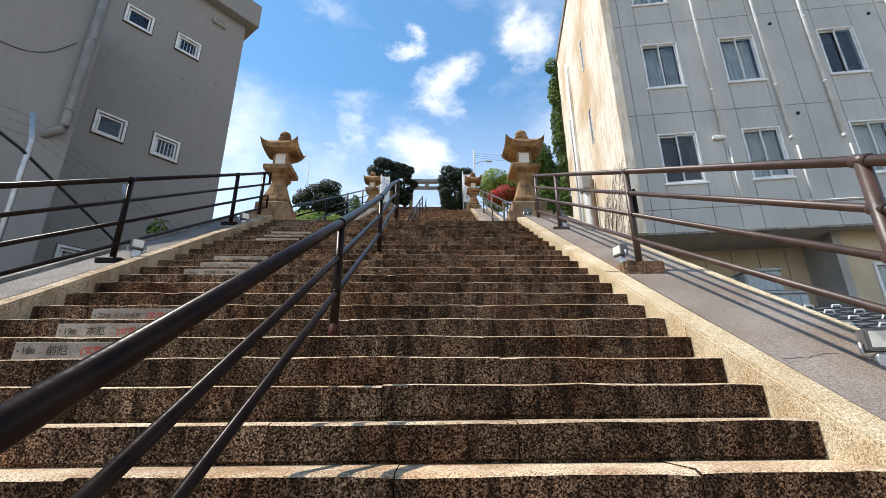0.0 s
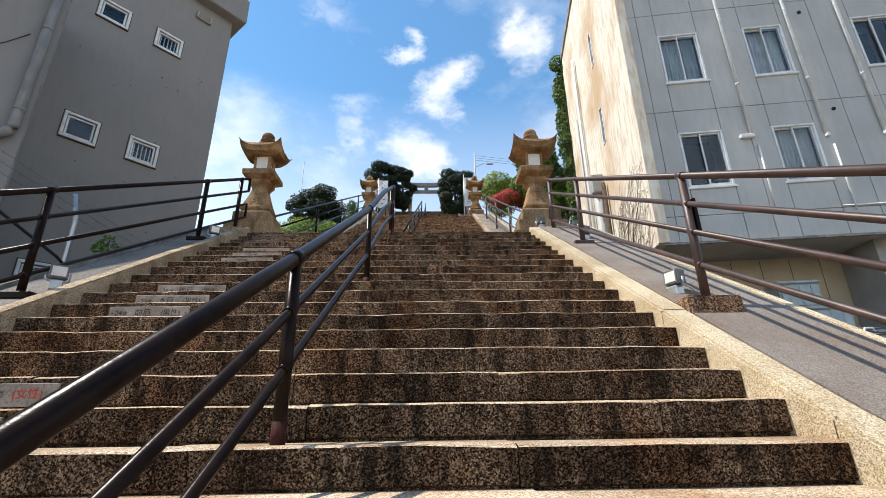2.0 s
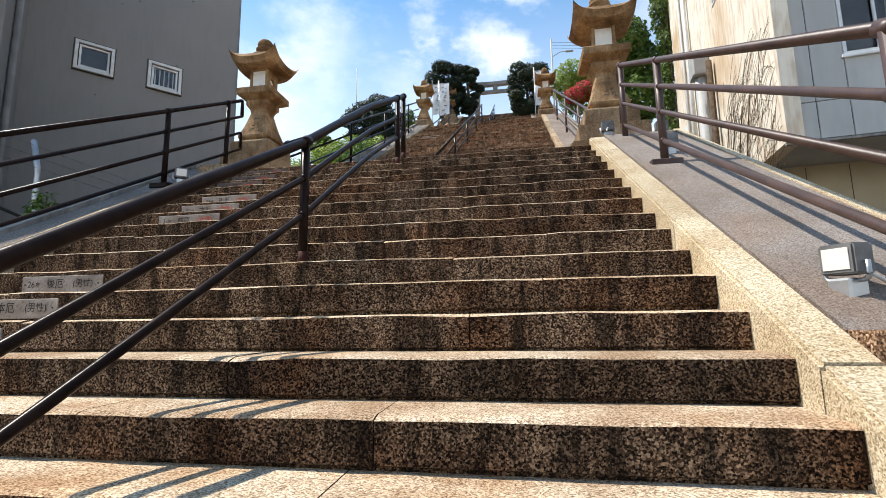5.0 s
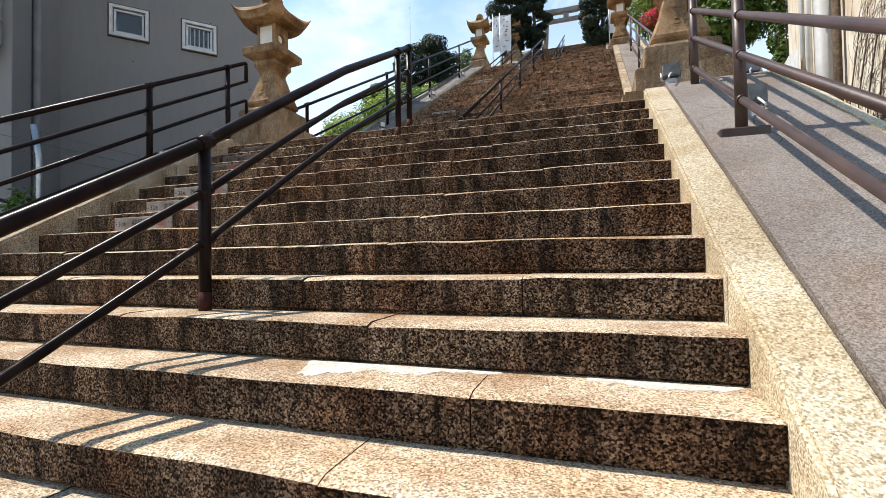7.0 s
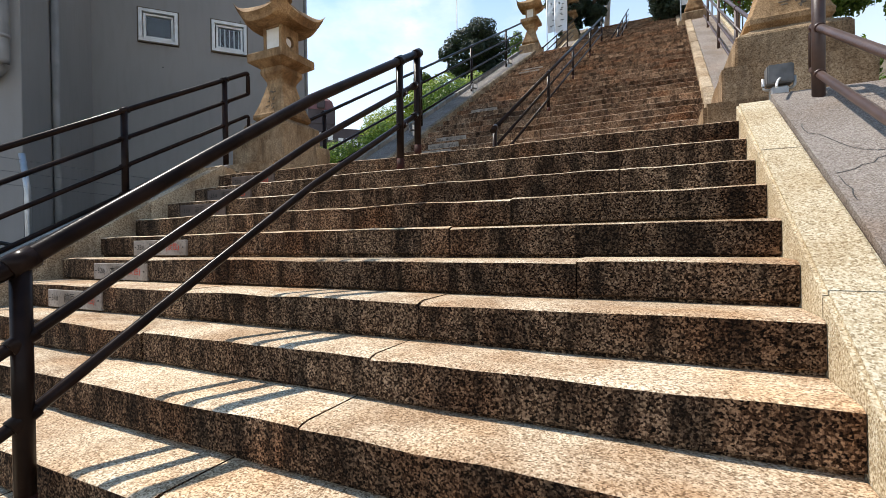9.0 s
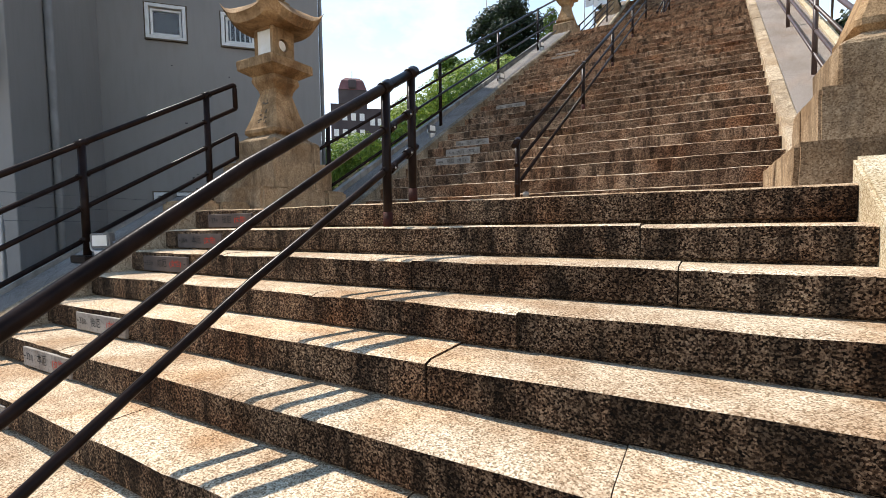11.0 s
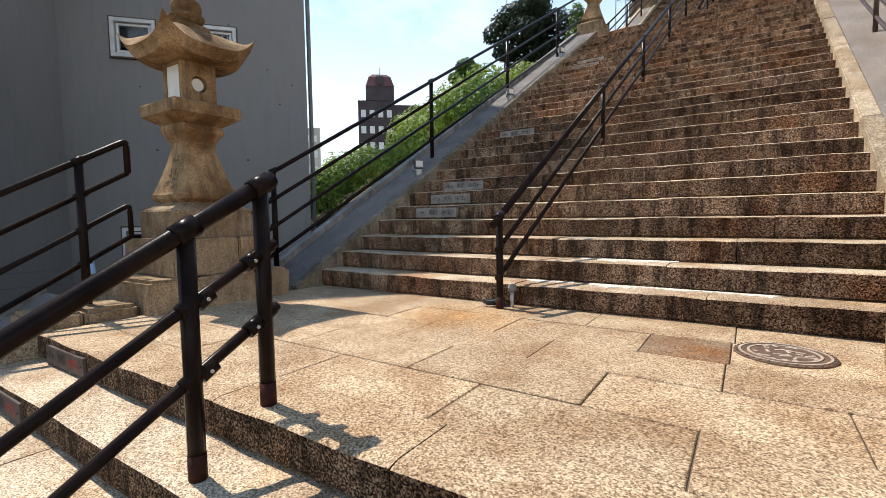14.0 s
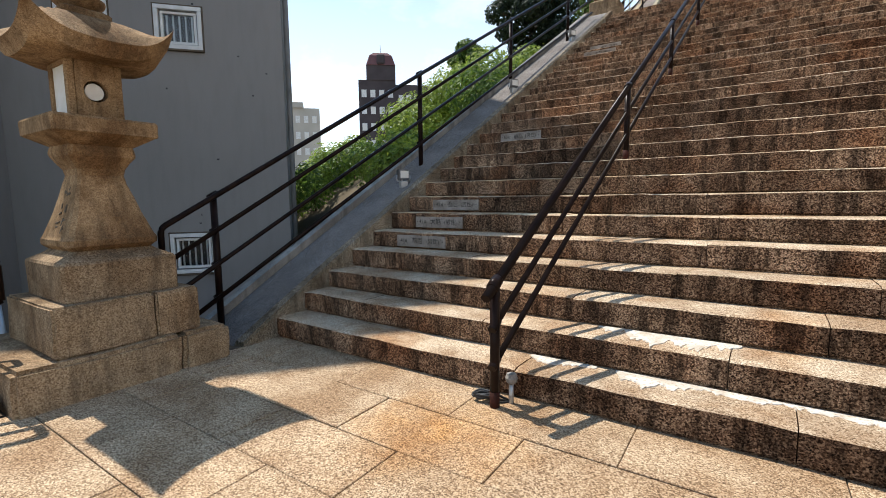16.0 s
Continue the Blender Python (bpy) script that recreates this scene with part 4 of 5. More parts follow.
# ---- grey building beside the shaded slope ----
def grey_building():
    th = thing("grey_building", "tall grey rendered building with small white-framed windows", "building", m=pose(-10.9, 4.15, 0, 0, 0, 49.62))
    cols, rows = ((-1.18, -0.40), (0.38, 1.15)), ((-0.12, 0.63), (4.16, 4.90), (8.34, 9.02))
    holes = [(a, b, c, d) for a, b in cols for c, d in rows]
    part("wall", wall_mesh(-8, 2.6, -6, 11.0, 0.25, holes), GREYWALL, th)
    part("wall", box(2.35, 2.598, 0.252, 4.4, -6, 11.0), GREYWALL, th)
    part("wall", box(-8, 2.6, 4.4, 4.65, -6, 11.0), GREYWALL, th)
    part("wall", box(-8, -7.75, 0.252, 4.39, -6, 11.0), GREYWALL, th)
    part("roof", box(-8.3, 2.95, -0.4, 5.0, 11.003, 12.1, 0.03), GREYWALL, th, "grey overhanging roof parapet")
    for a, b in cols:
        for c, d in rows:
            small_window(th, a, b, c, d, a > 0)
    v = part("vent", box(1.36, 1.87, -0.12, -0.002, 10.28, 10.55, 0.02), GREYPIPE, th, "pale louvred wall vent")
    for i in range(4):
        part("louvre", box(1.42, 1.81, -0.135, -0.121, 10.32 + i * 0.055, 10.35 + i * 0.055), GREYWALL, v)
    wing = part("wing", box(-9.5, -2.12, -3.84, -0.003, -6, 7.4, 0.01), GREYWALL, th)
    part("wing_coping", box(-9.6, -2.06, -3.9, -0.003, 7.402, 7.55, 0.01), CONCRETE, th)
    tube("downpipe", bent([(-2.3, -3.95, 7.3), (-2.3, -3.95, 1.95), (-2.5, -3.92, 1.75), (-2.55, -3.8, 1.72)], 0.12), 0.085, WALLPIPE, th, 14, "large grey downpipe")
    for z in (6.3, 4.3, 2.4):
        tube("pipe_clip", [(-2.3, -3.95, z - 0.025), (-2.3, -3.95, z + 0.025)], 0.094, GREYWALL, th, 14)
    tube("downpipe", [(-2.05, -2.6, -5.5), (-2.05, -2.6, 7.4)], 0.06, WALLPIPE, th, 12)
    tube("downpipe", [(2.68, 0.3, -5.5), (2.68, 0.3, 11)], 0.05, WALLPIPE, th, 10)
    tube("wall_cable", bent([(-4.9, -3.86, 3.9), (-4.2, -3.86, 3.45), (-3.4, -3.86, 3.3), (-2.9, -3.86, 3.5), (-2.5, -3.86, 4.1)], 0.3, 6), 0.008, CABLE, th, 6)
    r = random.Random(3)
    for _ in range(26):
        x, z = r.uniform(-1.5, 2.4), r.uniform(0.5, 8)
        part("wall_mark", box(x, x + r.uniform(0.015, 0.05), -0.006, 0.0005, z, z + r.uniform(0.015, 0.04)), CABLE, th, "small dark plug hole in the wall")


grey_building()


# ---- barbed fence beside the shaded slope ----
def barbed_fence():
    th = thing("barbed_fence", "galvanised posts with barbed wire and a dark brace beside the slope", "fence")
    x = -7.3
    posts = [(-5.6, -2.3), (-2.85, -1.5), (-0.75, -1.55), (1.2, -1.6)]
    for y, z in posts:
        tube("fence_post", bent([(x, y, -5.2), (x, y, z + 1.45), (x - 0.12, y, z + 1.9)], 0.05), 0.035, GALV, th, 8)
    for k in range(3):
        zz = 1.5 + 0.16 * k
        tube("barbed_wire", [(x - 0.04 * k, y, z + zz) for y, z in posts], 0.003, WIRE, th, 4)
        bm = bmesh.new()
        for (ya, za), (yb, zb) in zip(posts, posts[1:]):
            n = int((yb - ya) / 0.14)
            for i in range(n):
                t = (i + 0.5) / n
                box(x - 0.04 * k - 0.008, x - 0.04 * k + 0.008, ya + (yb - ya) * t - 0.003, ya + (yb - ya) * t + 0.003, za + (zb - za) * t + zz - 0.006, za + (zb - za) * t + zz + 0.006, 0.0, bm)
        tagged(part("barb", bm, WIRE, th), kind="stuff")
    tube("brace_bar", [(x, -5.6, 0.05), (x, -2.95, -0.25), (x, -0.9, -0.75), (x, 0.1, -1.2)], 0.022, CABLE, th, 8)


barbed_fence()


# ---- grey panelled building beside the sunny slope ----
def sliding_window(parent, x0, x1, z0, z1, curtain):
    w = part("window", frame_mesh(x0, x1, z0, z1, 0.055, -0.03, 0.14), WHITE, parent, "white aluminium sliding window")
    mid = (x0 + x1) / 2
    part("sash", frame_mesh(x0 + 0.055, mid + 0.03, z0 + 0.055, z1 - 0.055, 0.04, 0.05, 0.085), WHITE, w)
    part("sash", frame_mesh(mid - 0.03, x1 - 0.055, z0 + 0.055, z1 - 0.055, 0.04, 0.005, 0.045), WHITE, w)
    for a, b, y in ((x0 + 0.09, mid, 0.065), (mid, x1 - 0.09, 0.022)):
        g = part("pane", box(a, b, y, y + 0.006, z0 + 0.09, z1 - 0.09), GLASS, w)
        g.visible_shadow = False
    part("sill", box(x0 - 0.04, x1 + 0.04, -0.07, 0.03, z0 - 0.06, z0 - 0.003, 0.008), WHITE, w)
    # near-black sheet added in place of a room, its darkness in the colour
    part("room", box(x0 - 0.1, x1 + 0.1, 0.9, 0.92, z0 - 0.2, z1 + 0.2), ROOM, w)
    if curtain:
        for a, b in curtain:
            n = 30
            verts, faces = [], []
            for i in range(n + 1):
                x = x0 + (x1 - x0) * (a + (b - a) * i / n)
                y = 0.21 + 0.03 * math.sin(i * 1.9) + 0.012 * math.sin(i * 0.7)
                verts += [(x, y, z0 + 0.02), (x, y, z1 - 0.03)]
            faces = [(2 * i, 2 * i + 2, 2 * i + 3, 2 * i + 1) for i in range(n)]
            c = part("curtain", (verts, faces), CURTAIN, w, "pale hanging curtain")


def panel_building():
    th = thing("panel_building", "grey panelled four-storey building with sliding windows and a stained side wall", "building", m=pose(3.62, 2.6, 0, 0, 0, -8.28))
    W, D, Z0, Z1 = 14.0, 8.2, 0.72, 13.5
    cols = ((0.97, 2.03), (3.19, 4.2), (5.91, 6.92), (8.6, 9.6), (11.3, 12.3))
    rows = ((2.13, 3.7), (5.25, 6.87), (8.4, 10.0))
    holes = [(a, b, c, d) for a, b in cols for c, d in rows]
    part("wall", wall_mesh(0.252, W, Z0 + 0.2, Z1, 0.25, holes), JOINT, th)
    xs = sorted({0.0, 0.5, *[v for c in cols for v in c], 2.67, 5.0, 7.7, 10.4, 13.1, W})
    zs = [Z0, 1.38, 4.35, 7.62, 10.9, Z1]
    for a, b in zip(xs, xs[1:]):
        for c, d in zip(zs, zs[1:]):
            cuts = [(c, d)]
            for e in cols:
                if abs(a - e[0]) < 0.01 and abs(b - e[1]) < 0.01:
                    for r in rows:
                        if c < r[0] < d:
                            cuts = [(c, r[0]), (r[1], d)]
            for p, q in cuts:
                part("facade_panel", box(a + 0.007, b - 0.007, -0.02, 0.03, p + 0.007, q - 0.007, 0.004), PANEL, th)
    curtains = (((0.08, 0.92),), ((0.05, 0.6), (0.62, 0.95)), (), ((0.05, 0.5), (0.55, 0.95)), ((0.1, 0.9),))
    for i, (a, b) in enumerate(cols):
        for k, (c, d) in enumerate(rows):
            sliding_window(th, a, b, c, d, () if (i, k) in ((0, 0), (2, 1)) else curtains[(i + k) % 5] or (((0.05, 0.95),)))
    side = part("side_wall", wall_mesh(0, D, -3.6, Z1, 0.25, [(2.78, 3.14, 5.4, 6.8), (2.78, 3.14, 8.6, 10.0), (-0.1, 2.0, -3.7, Z0)]), STAINED, th, "cream side wall with rust stains and bare vine stems")
    side.matrix_local = pose(0, 0, 0, 0, 0, 90) @ Matrix.Diagonal((1, -1, 1, 1))
    for z in (5.4, 8.6):
        w = part("window", frame_mesh(2.78, 3.14, z, z + 1.4, 0.05, -0.02, 0.12), WHITE, th, "narrow white-framed side window")
        w.matrix_local = pose(0, 0, 0, 0, 0, 90) @ Matrix.Diagonal((1, -1, 1, 1))
        g = part("pane", box(2.83, 3.09, 0.05, 0.056, z + 0.05, z + 1.35), GLASS, w)
        # added sheet behind the side pane, coloured as dark as an unlit interior
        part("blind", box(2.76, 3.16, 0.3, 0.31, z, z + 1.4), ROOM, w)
    part("wall", box(0.252, W, D - 0.25, D, -3.6, Z1), STAINED, th)
    part("wall", box(W - 0.25, W - 0.002, 0.26, D - 0.26, -3.6, Z1), PANEL, th)
    part("roof", box(-0.06, W + 0.06, -0.06, D + 0.06, Z1 + 0.003, Z1 + 0.3, 0.02), CONCRETE, th)
    part("soffit", box(0.002, W - 0.26, 0.002, 3.0, Z0 + 0.02, Z0 + 0.18), SOFFIT, th)
    part("soffit_edge", box(0.0, W, -0.03, 0.03, Z0 - 0.05, Z0 - 0.004, 0.005), CONCRETE, th)
    # recessed ground floor
    part("ground_floor_wall", wall_mesh(0.25, 5.2, -3.6, Z0 + 0.018, 0.2, [(2.2, 3.9, -0.6, -0.1)]), CREAM, th, "cream tiled ground floor wall").location = (0, 1.7, 0)
    for i in range(6):
        part("wall_joint", box(0.9 + i * 0.72, 0.912 + i * 0.72, 1.692, 1.702, -3.6, 0.7), JOINT, th)
    gw = part("window", frame_mesh(2.2, 3.9, -0.6, -0.1, 0.05, 1.66, 1.8), WHITE, th, "low horizontal ground floor window")
    for x in (2.6, 3.05, 3.5):
        part("mullion", box(x - 0.02, x + 0.02, 1.68, 1.76, -0.55, -0.15), WHITE, gw)
    part("pane", box(2.25, 3.85, 1.72, 1.726, -0.55, -0.15), GLASS, gw)
    # added dark sheet; the ground floor's unlit interior is only this colour
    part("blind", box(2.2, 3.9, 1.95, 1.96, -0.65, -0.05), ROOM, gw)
    part("ground_floor_wall", box(5.0, 5.2, 0.5, 1.69, -3.6, Z0 + 0.018), SOFFIT, th)
    part("ground_floor_wall", wall_mesh(5.2, W - 0.3, -3.6, Z0 + 0.018, 0.2, [(5.75, 6.75, -2.4, -0.15)]), CREAM, th, "cream tiled projecting ground floor wall").location = (0, 0.5, 0)
    dw = part("door", frame_mesh(5.75, 6.75, -2.4, -0.15, 0.07, 0.46, 0.6), WHITE, th, "white-framed glazed door")
    part("pane", box(5.82, 6.68, 0.52, 0.526, -2.33, -0.22), GLASS, dw)
    verts = []
    for i in range(25):
        verts += [(5.8 + 0.9 * i / 24, 0.66 + 0.025 * math.sin(i * 1.7), -2.35), (5.8 + 0.9 * i / 24, 0.66 + 0.025 * math.sin(i * 1.7), -0.2)]
    part("curtain", (verts, [(2 * i, 2 * i + 2, 2 * i + 3, 2 * i + 1) for i in range(24)]), CURTAIN, dw)
    # pipes on the facade
    for x, zb in ((2.67, 3.46), (4.37, 3.34), (5.66, 3.3), (8.0, 3.3)):
        tube("downpipe", [(x, -0.075, zb), (x, -0.075, 13.4)], 0.04, WHITE, th, 10, "white plastic downpipe")
        tube("thin_pipe", [(x + 0.1, -0.05, 1.3), (x + 0.1, -0.05, zb - 0.3)], 0.022, WHITE, th, 8)
        part("pipe_elbow", box(x - 0.28 if x < 3 else x - 0.03, x + 0.06, -0.12, -0.02, zb - 0.09, zb + 0.02, 0.02), WHITE, th)
        for z in (5.0, 7.3, 9.6, 12.0):
            tube("pipe_clip", [(x, -0.075, z - 0.02), (x, -0.075, z + 0.02)], 0.047, WHITE, th, 10)
    for x, z in ((4.75, 7.2), (7.45, 7.25), (4.75, 4.05), (7.5, 4.0), (10.2, 7.2)):
        tube("vent_hole", [(x, -0.05, z), (x, 0.01, z)], 0.045, ROOM, th, 12)
    tube("conduit", [(4.2, -0.04, 1.42), (8.0, -0.04, 1.42)], 0.018, WHITE, th, 6)
    # pipes and gutters on the side wall
    tube("downpipe", [(-0.18, 4.1, -1.5), (-0.18, 4.1, 4.05)], 0.15, GREYPIPE, th, 14, "wide grey drain pipe")
    part("pipe_box", box(-0.4, -0.003, 3.85, 4.35, 4.05, 4.75, 0.03), GREYPIPE, th)
    tube("downpipe", [(-0.12, 3.5, -1.5), (-0.12, 3.5, 4.2)], 0.07, BARK, th, 10, "dark drain pipe")
    tube("downpipe", [(-0.1, 5.6, -1.0), (-0.1, 5.6, 11.2)], 0.06, WHITE, th, 10)
    tube("downpipe", [(-0.1, 6.2, -1.0), (-0.1, 6.2, 8.6)], 0.05, GREYPIPE, th, 10)
    r = random.Random(11)
    for k in range(230):
        y, z = r.uniform(0.5, 3.1), r.uniform(-0.3, 2.6)
        pts, a = [(-0.004, y, z)], r.uniform(1.5, 2.4)
        bend = r.uniform(0.04, 0.17)
        for _ in range(r.randint(7, 16)):
            a += bend + r.uniform(-0.25, 0.25)
            y, z = max(0.03, y + 0.09 * math.cos(a)), z + 0.09 * math.sin(a)
            pts.append((-0.004 - r.uniform(0, 0.004), y, z))
            if y < 0.05 or z > 4.3:
                break
        tube("vine_stem", pts, r.uniform(0.0016, 0.0034), BARK, th, 4)
    for s in range(4):
        y = 2.2 + s * 0.5
        tube("vine_trunk", [(-0.03, y, -1.5), (-0.05, y - 0.1, 0.2), (-0.03, y - 0.5, 1.4), (-0.02, y - 0.9, 2.2)], 0.012, BARK, th, 6)


panel_building()


# white corrugated sheets by the far side wall
def corrugated():
    th = thing("corrugated_sheet", "white corrugated sheeting beside the stained side wall", "sheet metal", m=pose(4.2, 8.4, 0, 0, 0, 82))
    for k in range(3):
        verts = []
        n = 24
        for i in range(n + 1):
            x = k * 0.9 + 0.9 * i / n
            y = 0.02 * math.sin(i * math.pi / 2)
            verts += [(x, y, -1.5), (x, y, 3.5 + 0.12 * k)]
        me = part("sheet", (verts, [(2 * i, 2 * i + 2, 2 * i + 3, 2 * i + 1) for i in range(n)]), WHITE, th)
        sd = me.modifiers.new("thickness", "SOLIDIFY")
        sd.thickness = 0.004


corrugated()


# tiled roof with snow guards below the slope
def tiled_roof():
    th = thing("tiled_roof", "dark grey tiled roof with rows of white snow guards", "roof", m=pose(2.3, -3.4, -3.0, 18, 0, -4))
    part("roof_deck", box(0, 8, 0, 4.2, -0.3, -0.04), ROOM, th)
    bm = bmesh.new()
    for j in range(14):
        verts = []
        for i in range(65):
            x = 8 * i / 64
            verts.append((x, 0.03 * abs(math.sin(i * math.pi / 4))))
        for (xa, za), (xb, zb) in zip(verts, verts[1:]):
            y0, y1 = j * 0.3, j * 0.3 + 0.3
            bm.faces.new([bm.verts.new(p) for p in ((xa, y0, za + 0.03), (xb, y0, zb + 0.03), (xb, y1, zb), (xa, y1, za))])
            bm.faces.new([bm.verts.new(p) for p in ((xa, y0, -0.03), (xb, y0, -0.03), (xb, y0, zb + 0.03), (xa, y0, za + 0.03))])
    tagged(part("roof_tiles", bm, material("dark_roof_tile", (0.085, 0.09, 0.1), (0.06, 0.063, 0.07), 3.0, 0.5), th), kind="stuff")
    for j in range(5):
        for i in range(16):
            x, y = 0.3 + i * 0.5 + (0.25 if j % 2 else 0), 0.4 + j * 0.8
            part("snow_guard", tube_data([(x - 0.09, y, 0.05), (x - 0.06, y + 0.02, 0.1), (x + 0.06, y + 0.02, 0.1), (x + 0.09, y, 0.05)], 0.014, 6), WHITE, th)


tiled_roof()


def storage_crate(m):
    th = thing("storage_crate", "pale blue plastic storage crate by the ground floor wall", "crate", "crates by the wall", m=m)
    part("crate_body", box(-0.45, 0.45, -0.3, 0.3, 0, 0.55, 0.04, seg=2), CRATE, th)
    part("lid", box(-0.48, 0.48, -0.33, 0.33, 0.552, 0.62, 0.02), CRATE, th)
    for x in (-0.25, 0, 0.25):
        part("rib", box(x - 0.015, x + 0.015, -0.315, -0.298, 0.04, 0.5), CRATE, th)
    return th


shelf = thing("concrete_shelf", "low concrete ledge along the ground floor wall", "ledge", m=pose(3.62, 2.6, 0, 0, 0, -8.28))
part("ledge", box(1.6, 5.0, 0.6, 1.69, -3.6, -1.4, 0.02), CONCRETE, shelf)
c0 = storage_crate(pose(6.4, 3.1, -1.4, 0, 0, -8))
copy_thing(c0, pose(7.4, 2.95, -1.4, 0, 0, -8))
copy_thing(c0, pose(6.9, 3.03, -0.78, 0, 0, -8))


# ---- floodlights on the slopes ----
def floodlight(label, m):
    th = thing("floodlight", label, "floodlight", "floodlights along the steps", m=m)
    part("stand", box(-0.05, 0.05, -0.05, 0.05, -0.05, 0.05, 0.01), GALV, th)
    arm = bent([(-0.09, 0, 0.12), (-0.09, 0, 0.04), (0.09, 0, 0.04), (0.09, 0, 0.12)], 0.03)
    tube("bracket", arm, 0.01, GALV, th, 6)
    h = part("housing", box(-0.075, 0.075, -0.045, 0.06, 0.065, 0.195, 0.008, seg=2), WIRE, th)
    part("lens", box(-0.056, 0.056, -0.049, -0.0455, 0.084, 0.176, 0.001), PAPER, h, "white front glass")
    tube("lead", bent([(0.0, 0.05, 0.1), (0.03, 0.12, 0.06), (0.05, 0.2, 0.0)], 0.04), 0.008, WHITE, th, 6)
    return th


fl = floodlight("small grey floodlight standing on the sloping apron", pose(0.8, -5.9, stair_line(-5.9) + 0.05, 0, 0, -20))
for x, y, dz, rz in ((0.4, -3.57, 0.05, -70), (0.6, -0.95, 0.05, 200), (0.27, 0.3, 0.2, 180), (0.95, 0.35, 0.16, 180), (-5.3, -3.2, 0.03, 40), (-5.15, -0.72, 0.03, 40),
                     (-5.08, 4.75, 0.04, 60), (-4.85, 7.6, 0.04, 60), (-4.7, 10.2, 0.04, 60)):
    copy_thing(fl, pose(x, y, stair_line(y) + dz if y < 0.2 or y > 2 else dz, 0, 0, rz))


# ---- lettered plates on the risers ----
def lettering(parent, text, size, mat, x, z, name="lettering"):
    cu = bpy.data.curves.new(name, "FONT")
    cu.body, cu.size, cu.align_x, cu.align_y = text, size, "LEFT", "CENTER"
    ob = bpy.data.objects.new(name, cu)
    scene.collection.objects.link(ob)
    bpy.context.view_layer.update()
    me = bpy.data.meshes.new_from_object(ob.evaluated_get(bpy.context.evaluated_depsgraph_get()))
    w = ob.dimensions.x
    bpy.data.objects.remove(ob)
    me.materials.clear()
    me.materials.append(mat)
    out = new(name, me)
    out.parent = parent
    out.matrix_local = pose(x, -0.0125, z, 90, 0, 0)
    return w


def step_plate(number, word, who, x0, x1, y, z, pale=True):
    """A thin engraved stone plate on a riser whose nosing stands at y, z."""
    th = thing("inscribed_plate", ("pale" if pale else "dark") + " stone plate lettered with an age on a riser", "plate", "inscribed plates on the risers", m=pose((x0 + x1) / 2, y - 0.003, z - 0.098))
    w = (x1 - x0) / 2
    part("plate_slab", box(-w, w, -0.01, 0.012, -0.065, 0.058, 0.003), PLATE_WHITE if pale else PLATE_DARK, th)
    a = lettering(th, number, 0.062, INK, -w + 0.05, 0)
    lettering(th, "歳", 0.04, INK, -w + 0.05 + a + 0.006, -0.004)
    size = 0.07 if len(word) < 4 else 0.04
    n = len(word)
    lettering(th, word, size, INK, -w + (0.21 if n < 4 else 0.175), 0)
    full = "(" + who + ")"
    lettering(th, full, 0.062, REDINK if who == "女性" else INK, w - 0.235, 0)
    for s in (-1, 1):
        v, f = revolve([(0.005, -0.002), (0.005, 0.004)], 8)
        d = part("screw", (v, f), INK, th)
        d.matrix_local = pose(s * (w - 0.03), -0.0105, 0, 90, 0, 0)


for k, num, word, who in ((18, "18", "前厄", "女性"), (17, "19", "本厄", "女性"), (16, "20", "成人式/後厄", "女性"), (12, "24", "前厄", "男性"), (11, "25", "本厄", "男性"), (10, "26", "後厄", "男性"),
                          (6, "31", "前厄", "女性"), (5, "32", "本厄", "女性"), (4, "33", "後厄", "女性")):
    step_plate(num, word, who, -4.46, -3.8, -GO * k, -RISE * k)
for k, num, word in ((2, "35", "前厄"), (1, "36", "本厄"), (0, "37", "後厄")):
    step_plate(num, word, "女性", -4.72, -4.1, -GO * k, -RISE * k, False)
for k, num, word, who in ((5, "41", "前厄", "男性"), (6, "42", "大厄", "男性"), (7, "43", "後厄", "男性"), (12, "60", "前厄", "男性"), (22, "61", "本厄", "男性"), (23, "62", "後厄", "男性")):
    py = UP0 + GO2 * (k - 1)
    step_plate(num, word, who, -4.58 + drift(-4.6, py), -3.95 + drift(-4.0, py), py, RISE2 * k)


# ---- small things on the landing ----
def manhole():
    th = thing("manhole_cover", "rusty round iron manhole cover with a worn relief in the landing", "manhole cover", m=pose(-0.59, 2.03, -0.001))
    v, f = revolve([(0.235, 0.0), (0.235, 0.008), (0.228, 0.01)], 40)
    part("rim", (v, f), IRON, th)
    for r0, r1 in ((0.212, 0.2), (0.17, 0.158)):
        v, f = revolve([(r0, 0.009), (r0, 0.0145), (r1, 0.0145), (r1, 0.009)], 40)
        part("ring", (v, f[:-2]), IRONTOP, th)
    for a in range(0, 360, 10):
        c = part("stud", box(-0.008, 0.008, -0.006, 0.006, 0.009, 0.014, 0.001), IRON, th)
        c.matrix_local = pose(0.222 * math.cos(radians(a)), 0.222 * math.sin(radians(a)), 0, 0, 0, a)
    r = random.Random(5)
    for _ in range(26):
        a, d = r.uniform(0, 6.28), 0.15 * math.sqrt(r.random())
        w = r.uniform(0.012, 0.035)
        c = part("relief", box(-w, w, -0.008, 0.008, 0.009, 0.014, 0.003), IRONTOP, th)
        c.matrix_local = pose(d * math.cos(a), d * math.sin(a), 0, 0, 0, r.uniform(0, 180))


manhole()


